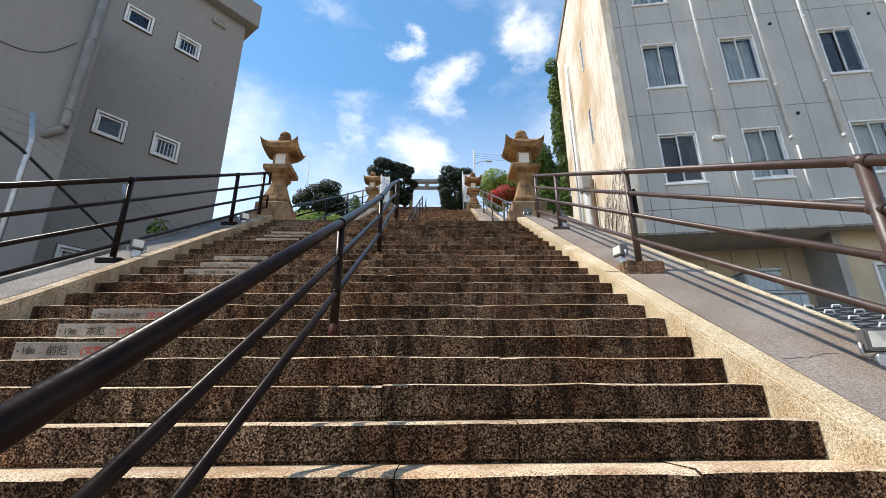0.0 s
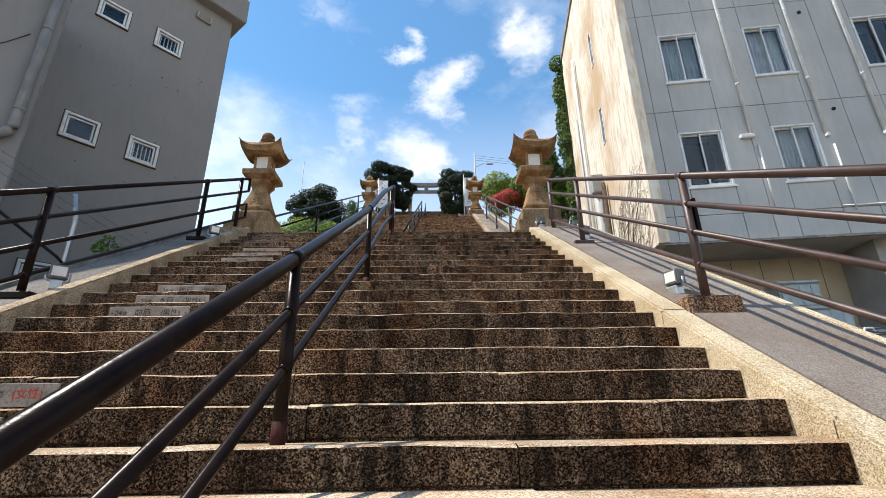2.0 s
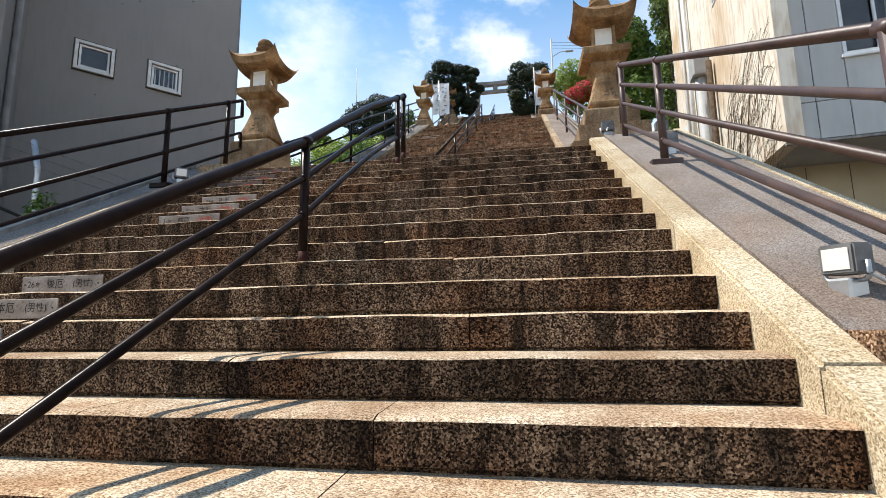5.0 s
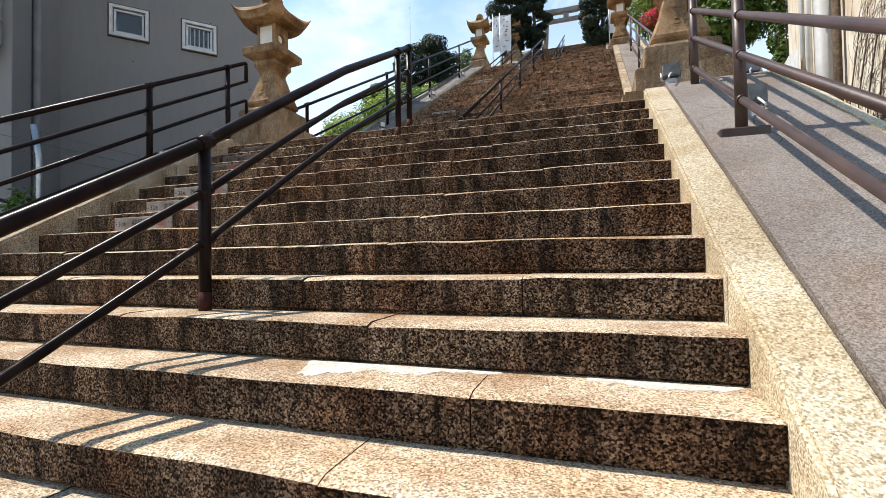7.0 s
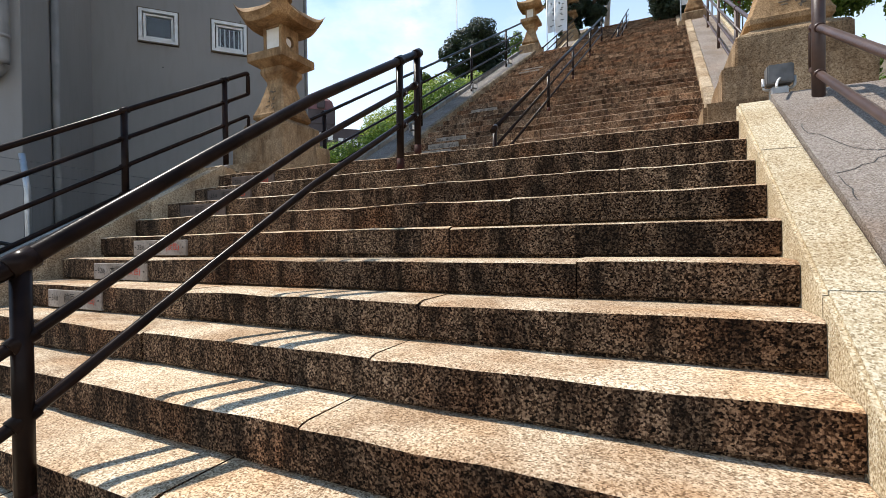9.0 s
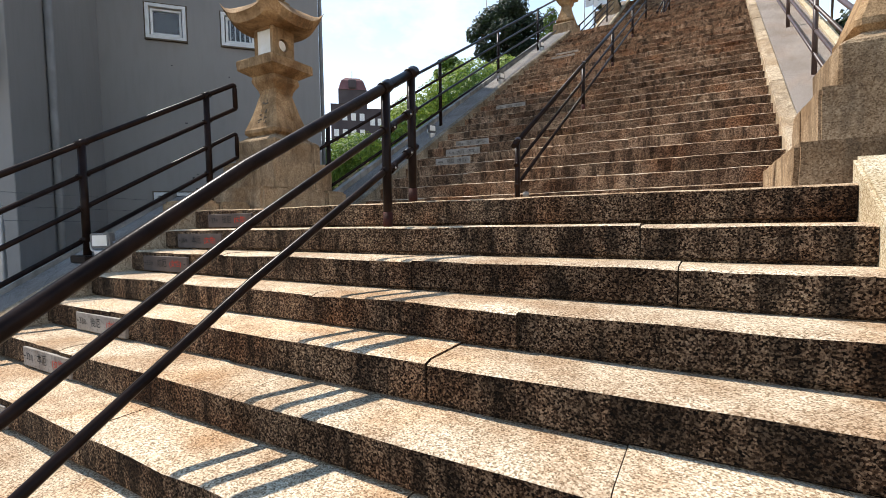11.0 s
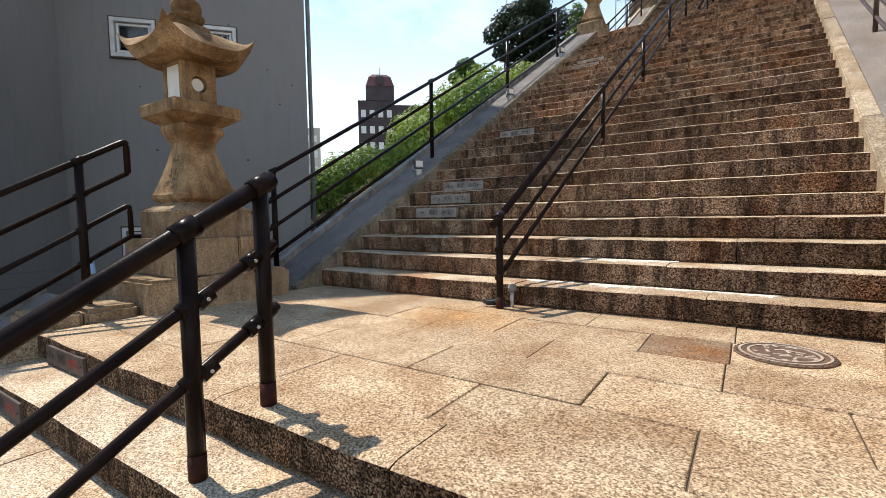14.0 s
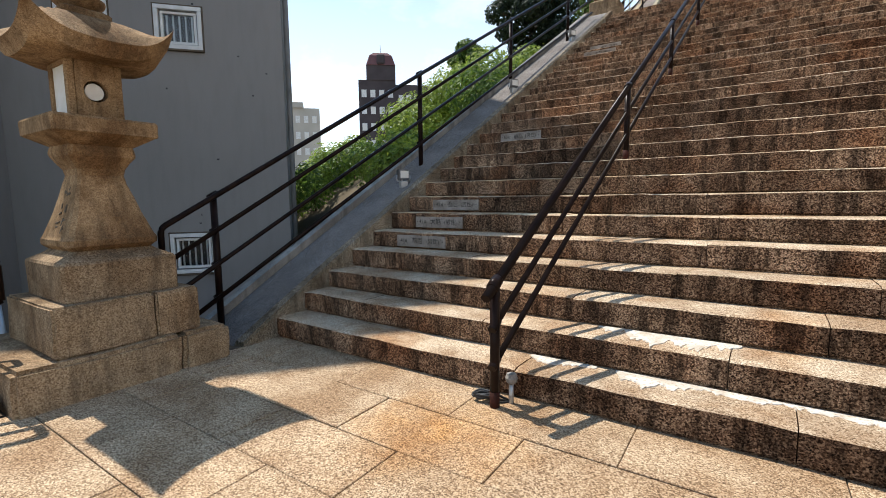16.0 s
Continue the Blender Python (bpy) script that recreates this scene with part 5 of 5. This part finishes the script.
def tap():
    th = thing("water_tap", "small weathered tap with loose dark cable beside the handrail", "tap", m=pose(-2.45, 2.52, -0.02))
    tube("pipe", [(0, 0, -0.02), (0, 0, 0.16)], 0.016, GALV, th, 10)
    v, f = revolve([(0.02, 0.15), (0.035, 0.165), (0.04, 0.19), (0.03, 0.215), (0.01, 0.222)], 14)
    part("cap", (v, f), CONCRETE, th)
    r = random.Random(2)
    for k in range(5):
        pts = [(0.0, 0.02, 0.02)]
        for i in range(9):
            pts.append((-0.16 + 0.07 * math.cos(i * 1.1 + k) + r.uniform(-0.02, 0.02), -0.06 + 0.05 * math.sin(i * 1.3 + k), 0.03 + 0.05 * abs(math.sin(i * 0.9 + k))))
        tube("cable_loop", bent(pts, 0.03, 3), 0.006, CABLE, th, 6)


tap()


def lime_crust(label, rows):
    """Ragged flat crust spreading forward from the foot of a riser, as wide as its noise allows."""
    th = thing("lime_crust", label, "stain", kind="structure")
    for xa, xb, y, z, wide, bias in rows:
        verts, faces = [], []
        n = int((xb - xa) / 0.012)
        last = False
        for i in range(n + 1):
            x = xa + (xb - xa) * i / n
            taper = min(1.0, (i + 1) / 8, (n - i + 1) / 8)
            w = wide * taper * (bias + 1.1 * noise.noise((x * 2.3, y, 4.0)) + 0.55 * noise.noise((x * 9.0, y, 7.0)) + 0.28 * noise.noise((x * 38.0, y, 1.0)))
            k = 0.012 * noise.noise((x * 20.0, y, 11.0))
            here = w > 0.012
            if here:
                m = len(verts)
                verts += [(x, y - 0.006 + k * 0.3, z), (x, y - 0.006 - w * 0.5, z + 0.0006), (x, y - 0.006 - w + k, z - 0.001), (x, y - 0.014 - w + k * 1.4, z - 0.014)]
                if last:
                    faces += [(m - 4 + q, m - 3 + q, m + 1 + q, m + q) for q in range(3)]
            last = here
        part("crust_patch", (verts, faces), WASH, th)


lime_crust("patchy white lime crust on the treads", [(-2.5, -0.55, UP0 + GO2, RISE2 + 0.006, 0.13, 0.42), (-1.95, -1.45, UP0 + GO2, RISE2 + 0.0065, 0.22, 0.6), (-2.12, -1.25, UP0 + GO2 * 2, 2 * RISE2 + 0.006, 0.36, 0.75),
                                                     (-1.64, 0.0, -GO * 10, -RISE * 11 + 0.006, 0.06, 0.5), (-1.62, -1.0, -GO * 10, -RISE * 11 + 0.0065, 0.22, 0.55), (-0.75, -0.35, -GO * 10, -RISE * 11 + 0.0065, 0.12, 0.5)])


# ---- gate, banners, poles ----
tagged(part("landing_3", box(-6.2, 1.6, TOP3Y + 0.3, 31, TOP3Z - 0.6, TOP3Z - 0.01, 0.0), SLAB), "granite paving at the head of the steps", "pavement", kind="structure")


def torii():
    th = thing("torii_gate", "grey stone gate at the head of the stairway", "gate", m=pose(-2.07, 25.2, TOP3Z - 0.1))
    for s in (-1, 1):
        tube("pillar", [(s * 1.32, 0, 0), (s * 1.18, 0, 2.75)], 0.15, TORII, th, 14)
        tube("pillar_foot", [(s * 1.32, 0, -0.05), (s * 1.315, 0, 0.2)], 0.22, TORII, th, 14)
    part("tie_beam", box(-1.6, 1.6, -0.1, 0.1, 2.02, 2.26, 0.015), TORII, th)
    part("tablet", box(-0.16, 0.16, -0.13, 0.13, 2.262, 2.58, 0.015), TORII, th)
    bm = box(-1.75, 1.75, -0.17, 0.17, 2.585, 2.86, 0.015)
    bmesh.ops.subdivide_edges(bm, edges=[e for e in bm.edges if e.calc_length() > 2], cuts=8)
    for v in bm.verts:
        v.co.z += 0.03 * v.co.x ** 2
    part("top_beam", bm, TORII, th)


torii()


def banner(label, m):
    th = thing("banner", label, "banner", "banners beside the steps", m=m)
    tube("pole", [(0, 0, -0.3), (0, 0, 3.4)], 0.02, GALV, th, 8)
    tube("cross_bar", [(-0.02, 0, 3.2), (0.62, 0, 3.2)], 0.012, GALV, th, 6)
    n = 8
    verts = []
    for i in range(n + 1):
        for j in range(13):
            verts.append((0.03 + 0.55 * i / n, 0.05 * math.sin(j * 0.6 + i * 0.5), 3.18 - 1.85 * j / 12))
    cl = part("cloth", (verts, [(i * 13 + j, (i + 1) * 13 + j, (i + 1) * 13 + j + 1, i * 13 + j + 1) for i in range(n) for j in range(12)]), CLOTH, th)
    cl.modifiers.new("thickness", "SOLIDIFY").thickness = 0.004
    r = random.Random(4)
    for k in range(6):
        for _ in range(3):
            x, z, w = 0.16 + r.uniform(0, 0.2), 2.95 - k * 0.26 - r.uniform(0, 0.14), r.uniform(0.05, 0.1)
            part("stroke", box(x, x + w, -0.075, -0.066, z, z + 0.03), INK, th)


banner("white lettered banner on a thin pole among the trees", pose(-5.5, 19.0, 8.1))
banner("white lettered banner hanging from a thin pole", pose(-5.0, 18.4, 7.75))
banner("white lettered banner beside a stone lantern", pose(-0.02 + 0.25, 17.0, 7.2))


def utility_pole(x, y, z0, z1, label):
    th = thing("utility_pole", label, "pole", m=pose(x, y, z0))
    tube("pole", [(0, 0, 0), (0, 0, z1 - z0)], 0.07, GREYPIPE, th, 8)
    tube("lamp_arm", bent([(0, 0, z1 - z0 - 1.6), (0.7, 0, z1 - z0 - 1.2), (1.3, 0, z1 - z0 - 1.2)], 0.2), 0.03, GREYPIPE, th, 6)
    part("lamp_head", box(1.1, 1.7, -0.1, 0.1, z1 - z0 - 1.28, z1 - z0 - 1.16, 0.03), GREYPIPE, th)
    for k in range(3):
        tube("wire", [(0, 0, z1 - z0 - 0.3 - 0.25 * k), (6, 1, z1 - z0 - 0.45 - 0.25 * k), (12, 2, z1 - z0 - 0.3 - 0.25 * k)], 0.012, CABLE, th, 4)


utility_pole(2.4, 30, ground_height(2.4, 30) - 0.2, 20.2, "slim grey utility pole with a street lamp behind the hill")
mast = thing("mast", "thin tall mast on the wooded slope", "mast", m=pose(-9.2, 16.5, ground_height(-9.2, 16.5) - 0.2))
tube("pole", [(0, 0, 0), (0, 0, 6.6)], 0.02, GREYPIPE, mast, 6)


# ---- trees and bushes ----
def leaf_cloud(name, blobs, count, size, mat, parent, seed, label="", flat=0.55):
    """count small leaf clumps spread through rounded masses (x, y, z, rx, ry, rz), with a ragged outline."""
    r = random.Random(seed)
    weights = [b[3] * b[4] + b[4] * b[5] + b[3] * b[5] for b in blobs]
    verts, faces = [], []
    for b in r.choices(blobs, weights, k=count):
        d = Vector((r.gauss(0, 1), r.gauss(0, 1), r.gauss(0, 1))).normalized()
        k = (0.62 + 0.42 * r.random() ** 0.6) * (1 + 0.22 * noise.noise(Vector((d.x * 2.2 + b[0], d.y * 2.2 + b[1], d.z * 2.2 + b[2]))))
        p = Vector((b[0] + d.x * b[3] * k, b[1] + d.y * b[4] * k, b[2] + d.z * b[5] * k))
        n = (d + Vector((r.uniform(-1, 1), r.uniform(-1, 1), r.uniform(-0.3, 1))) * 0.8).normalized()
        u = n.orthogonal().normalized()
        u = Matrix.Rotation(r.uniform(0, 6.28), 3, n) @ u
        w = n.cross(u)
        s = size * r.uniform(0.6, 1.4)
        i = len(verts)
        verts += [p - u * s, p - w * s * flat + n * s * 0.15, p + u * s, p + w * s * flat + n * s * 0.15]
        faces += [(i, i + 1, i + 2), (i, i + 2, i + 3)]
    return part(name, (verts, faces), mat, parent, label)


def tree(label, x, y, z0, trunk_h, blobs, count, size, mat, seed, group=""):
    th = thing("tree", label, "tree", group, m=pose(x, y, z0))
    r = random.Random(seed)
    verts, faces = [], []
    rings, sides = 7, 9
    for i in range(rings):
        t = i / (rings - 1)
        cx, cy = 0.12 * math.sin(t * 3 + seed), 0.1 * math.cos(t * 2.4 + seed)
        rad = 0.16 * (1 - 0.6 * t) + (0.08 if i == 0 else 0)
        verts += [(cx + rad * math.cos(6.2832 * j / sides), cy + rad * math.sin(6.2832 * j / sides), -0.3 + (trunk_h + 0.3) * t) for j in range(sides)]
    for i in range(rings - 1):
        for j in range(sides):
            faces.append((i * sides + j, i * sides + (j + 1) % sides, (i + 1) * sides + (j + 1) % sides, (i + 1) * sides + j))
    tr = part("trunk", (verts, faces), BARK, th)
    for b in blobs:
        h = min(trunk_h * 0.95, max(trunk_h * 0.35, b[2] - b[5] * 0.8))
        tube("limb", [(0, 0, h), (b[0] * 0.5, b[1] * 0.5, (h + b[2]) / 2), (b[0], b[1], b[2])], 0.045, BARK, th, 6)
    leaf_cloud("crown", blobs, count, size, mat, th, seed)
    return th


# clipped dark trees by the gate
def clipped(label, x, y, z0, trunk_h, wide, high, clumps, count, seed, group=""):
    """A cloud-pruned tree: flattened pads of foliage held apart on bent limbs, over a rough egg outline."""
    r = random.Random(seed)
    pads = []
    for k in range(clumps):
        t = (k + 0.5) / clumps
        g = k * 2.4 + r.uniform(-0.4, 0.4)
        reach = wide * (0.25 + 0.75 * math.sin(math.pi * min(1.0, 0.25 + 0.75 * (1 - t)))) * r.uniform(0.55, 0.85)
        size = wide * r.uniform(0.3, 0.46)
        pads.append((reach * math.cos(g), reach * math.sin(g), high[0] + (high[1] - high[0]) * t, size, size, size * r.uniform(0.6, 0.8)))
    pads.append((0, 0, high[1], wide * 0.42, wide * 0.42, wide * 0.32))
    return tree(label, x, y, z0, trunk_h, pads, count, 0.062, LEAF_DARK, seed, group)


clipped("dark green tree clipped into rounded clumps", -5.1, 22.3, 9.4, 3.9, 1.25, (1.2, 4.7), 17, 20000, 31, "clipped trees by the gate")
clipped("dark green clipped tree beside the stone gate", -3.85, 23.2, 10.3, 3.5, 1.0, (1.0, 4.0), 15, 16000, 32, "clipped trees by the gate")
clipped("dark green tree with a rounded clipped crown", 0.1, 22.8, 10.0, 3.2, 1.5, (0.7, 3.6), 22, 24000, 33, "clipped trees by the gate")
clipped("wide dark green tree on the wooded slope", -8.1, 16.2, 4.6, 3.6, 1.5, (1.5, 4.2), 20, 22000, 34)
tree("small bright green tree above the hedge", -10.6, 15.6, ground_height(-10.6, 15.6), 2.6, [(0, 0, 3.0, 0.42, 0.4, 0.32), (-0.35, 0, 2.6, 0.4, 0.4, 0.3), (0.4, 0, 2.7, 0.4, 0.4, 0.3), (0, 0.2, 2.2, 0.4, 0.4, 0.3)], 3500, 0.07, LEAF_MID, 35)
tree("leafy green tree beside the ivy-covered wall", 3.6, 12.6, ground_height(3.6, 12.6), 5.2, [(0, 0, 6.0, 1.0, 1.0, 1.0), (0.8, 0.4, 5.0, 1.1, 1.0, 0.9), (-0.6, 0, 4.6, 0.8, 0.9, 0.8), (0.2, -0.3, 3.4, 1.2, 1.0, 0.9)], 13000, 0.09, LEAF_MID, 36)
tree("feathery pale green tree behind a lantern", -6.2, 16.2, 4.8, 2.4, [(0, 0, 3.2, 0.3, 0.3, 0.5), (0.2, 0, 2.6, 0.35, 0.35, 0.45), (-0.2, 0.1, 2.4, 0.35, 0.35, 0.45)], 2200, 0.055, LEAF_MID, 37)


def bush(label, blobs, count, size, mat, seed, group="", flowers=0):
    x, y = blobs[0][0], blobs[0][1]
    th = thing("bush", label, "bush", group, m=pose(x, y, ground_height(x, y)))
    z = ground_height(x, y)
    local = [(b[0] - x, b[1] - y, b[2] - z, *b[3:]) for b in blobs]
    for b in local[:12]:
        gz = ground_height(b[0] + x, b[1] + y) - z
        tube("stem", [(b[0] + 0.05, b[1], gz - 0.1), (b[0], b[1] + 0.03, (gz + b[2]) / 2), (b[0] + 0.04, b[1], max(b[2], gz + 0.1))], 0.02, BARK, th, 5)
    leaf_cloud("foliage", local, count, size, mat, th, seed)
    if flowers:
        leaf_cloud("blossom", [(b[0], b[1], b[2] + 0.05, b[3] * 1.03, b[4] * 1.03, b[5] * 1.05) for b in local], flowers, size * 0.9, FLOWER, th, seed + 1, "bright red blossoms")
    return th


hr = random.Random(77)
for k in range(13):
    y = 6.6 + k * 1.05
    bl = []
    for _ in range(7):
        x = hr.uniform(-15.0 + k * 0.15, -6.6)
        yy = y + hr.uniform(-0.6, 0.6)
        if yy < 8.6 and x < -8.2:
            x = hr.uniform(-8.0, -6.6)
        bl.append((x, yy, ground_height(x, yy) + hr.uniform(0.3, 0.75), hr.uniform(0.6, 1.1), hr.uniform(0.6, 0.9), hr.uniform(0.5, 0.85)))
    bl.append((-6.5 + 0.03 * k, y, ground_height(-6.5, y) + 0.35, 0.6, 0.7, 0.55))
    bush("fresh green hedge on the slope beside the steps", bl, 11000, 0.058, LEAF_FRESH if k % 3 else LEAF_MID, 100 + k, "hedges on the slope")
bush("red flowering azalea beside the second flight", [(2.1, 12.6, 6.85, 0.6, 0.5, 0.36), (2.8, 12.8, 6.8, 0.55, 0.5, 0.36), (1.6, 12.5, 6.6, 0.45, 0.4, 0.32)], 2500, 0.05, LEAF_MID, 201, flowers=5000)
bush("yellow-green rounded shrub above the azalea", [(1.8, 14.2, 8.5, 0.8, 0.7, 0.65), (2.4, 14.4, 8.2, 0.7, 0.7, 0.6), (1.4, 14.1, 7.9, 0.6, 0.6, 0.6), (1.9, 14.2, 7.3, 0.8, 0.6, 0.7)], 6500, 0.06, LEAF_FRESH, 203)
for k, (x, y) in enumerate(((1.9, 4.6), (2.6, 5.6), (2.0, 6.8), (2.6, 8.2), (1.8, 9.4), (2.8, 10.4))):
    g = ground_height(x, y)
    bush("dark green shrub behind the stone lantern", [(x, y, g + 0.9, 0.7, 0.7, 0.9), (x + 0.3, y + 0.4, g + 1.9, 0.6, 0.6, 0.7), (x - 0.2, y + 0.2, g + 0.4, 0.6, 0.6, 0.6)], 5200, 0.07, LEAF_IVY if k % 2 else LEAF_DARK, 300 + k, "shrubs behind the lantern")


def ivy():
    th = thing("ivy", "green ivy hanging over the far end of the stained wall", "ivy", m=pose(3.62, 2.6, 0, 0, 0, -8.28))
    r = random.Random(8)
    for k in range(9):
        x, y = r.uniform(-0.2, 0.3), 8.3 + 0.08 * k
        tube("stem", [(x, y, -3), (x + r.uniform(-0.1, 0.1), y, 3), (x, y + r.uniform(-0.1, 0.1), 7), (x + r.uniform(-0.15, 0.15), y, 11.5)], 0.018, BARK, th, 5)
    bl = []
    for k in range(33):
        z = 0.4 + 0.41 * k
        wide = 0.16 + 0.22 * abs(noise.noise((z * 0.6, 2.0, 1.0))) * 2 + (0.16 if z > 7.5 else 0.0)
        bl.append((r.uniform(-0.25, 0.1), 8.45 + r.uniform(-0.1, 0.3), z, wide, 0.3, 0.45))
    leaf_cloud("leaves", bl, 13000, 0.065, LEAF_IVY, th, 9)


ivy()
sp = thing("weed", "small green weed growing by the shaded slope", "plant", m=pose(-6.1, -1.6, stair_line(-1.6) - 0.3))
tube("stem", [(0, 0, -0.8), (0.02, 0, 0.2), (0, 0.03, 0.5)], 0.008, BARK, sp, 5)
leaf_cloud("leaves", [(0, 0, 0.25, 0.16, 0.16, 0.3)], 260, 0.035, LEAF_MID, sp, 12)


# ---- distant buildings ----
def far_block(name, label, m, boxes, mat, grid, roof=None):
    th = thing(name, label, "building", m=m)
    for b in boxes:
        part("wall", box(*b, 0.0), mat, th)
    for x0, x1, nx, z0, z1, nz, y, w, h in grid:
        for i in range(nx):
            for k in range(nz):
                x, z = x0 + (x1 - x0) * (i + 0.5) / nx, z0 + (z1 - z0) * (k + 0.5) / nz
                win = part("window", frame_mesh(x - w / 2, x + w / 2, z - h / 2, z + h / 2, 0.14, y - 0.12, y + 0.05), WHITE, th)
                part("pane", box(x - w / 2 + 0.14, x + w / 2 - 0.14, y - 0.04, y - 0.01, z - h / 2 + 0.14, z + h / 2 - 0.14), PAPER if (i * 3 + k) % 4 == 0 else CURTAIN, win)
    return th


tw = far_block("tower_building", "dark brown tower block with a maroon crown behind the trees", pose(-72, 80, -5.2, 0, 0, 41.5),
               [(-4.4, 3.8, 0, 7, 0, 32.6), (-2.6, 3.8, -0.2, 6, 32.6, 35.8), (3.81, 11.5, 0.4, 7, 0, 31.8)], TOWER, [(-4.2, 3.6, 4, 6, 31.5, 7, 0, 1.1, 1.6), (4.2, 11.0, 4, 6, 30.5, 7, 0.4, 1.1, 1.6)])
v, f = loft_square([(3.2, 0), (2.5, 2.2), (1.6, 3.0)], 0.02)
rf = part("roof", (v, f), TOWERTOP, tw, "maroon mansard roof")
rf.location = (0.6, 2.8, 35.8)
d = part("dormer", box(-0.9, 0.9, -0.6, 1.0, 0, 2.2, 0.3), TOWER, tw)
d.location = (0.6, -0.2, 35.9)
tube("antenna", [(0.6, 2.8, 38.5), (0.6, 2.8, 41)], 0.08, GREYPIPE, tw, 6)
far_block("apartment_block", "pale beige apartment block far below the hedge", pose(-72.6, 60, -5.2, 0, 0, 48), [(-2.6, 2.4, 0, 6, 0, 23.6), (-2.6, -0.6, -0.4, 5, 23.6, 24.6)], PALEBLOCK, [(-2.4, 2.2, 3, 2, 23, 7, 0, 0.8, 1.3)])
for k, (x, y, w, h) in enumerate(((-60, 62, 5, 11), (-52, 70, 6, 13), (-86, 62, 8, 14), (-64, 92, 7, 18))):
    far_block("apartment_block", "low pale building in the town below", pose(x, y, -5.2, 0, 0, 45), [(-w / 2, w / 2, 0, 6, 0, h)], PALEBLOCK, [(-w / 2 + 0.3, w / 2 - 0.3, 3, 1, h - 0.5, 4, 0, 0.9, 1.2)])
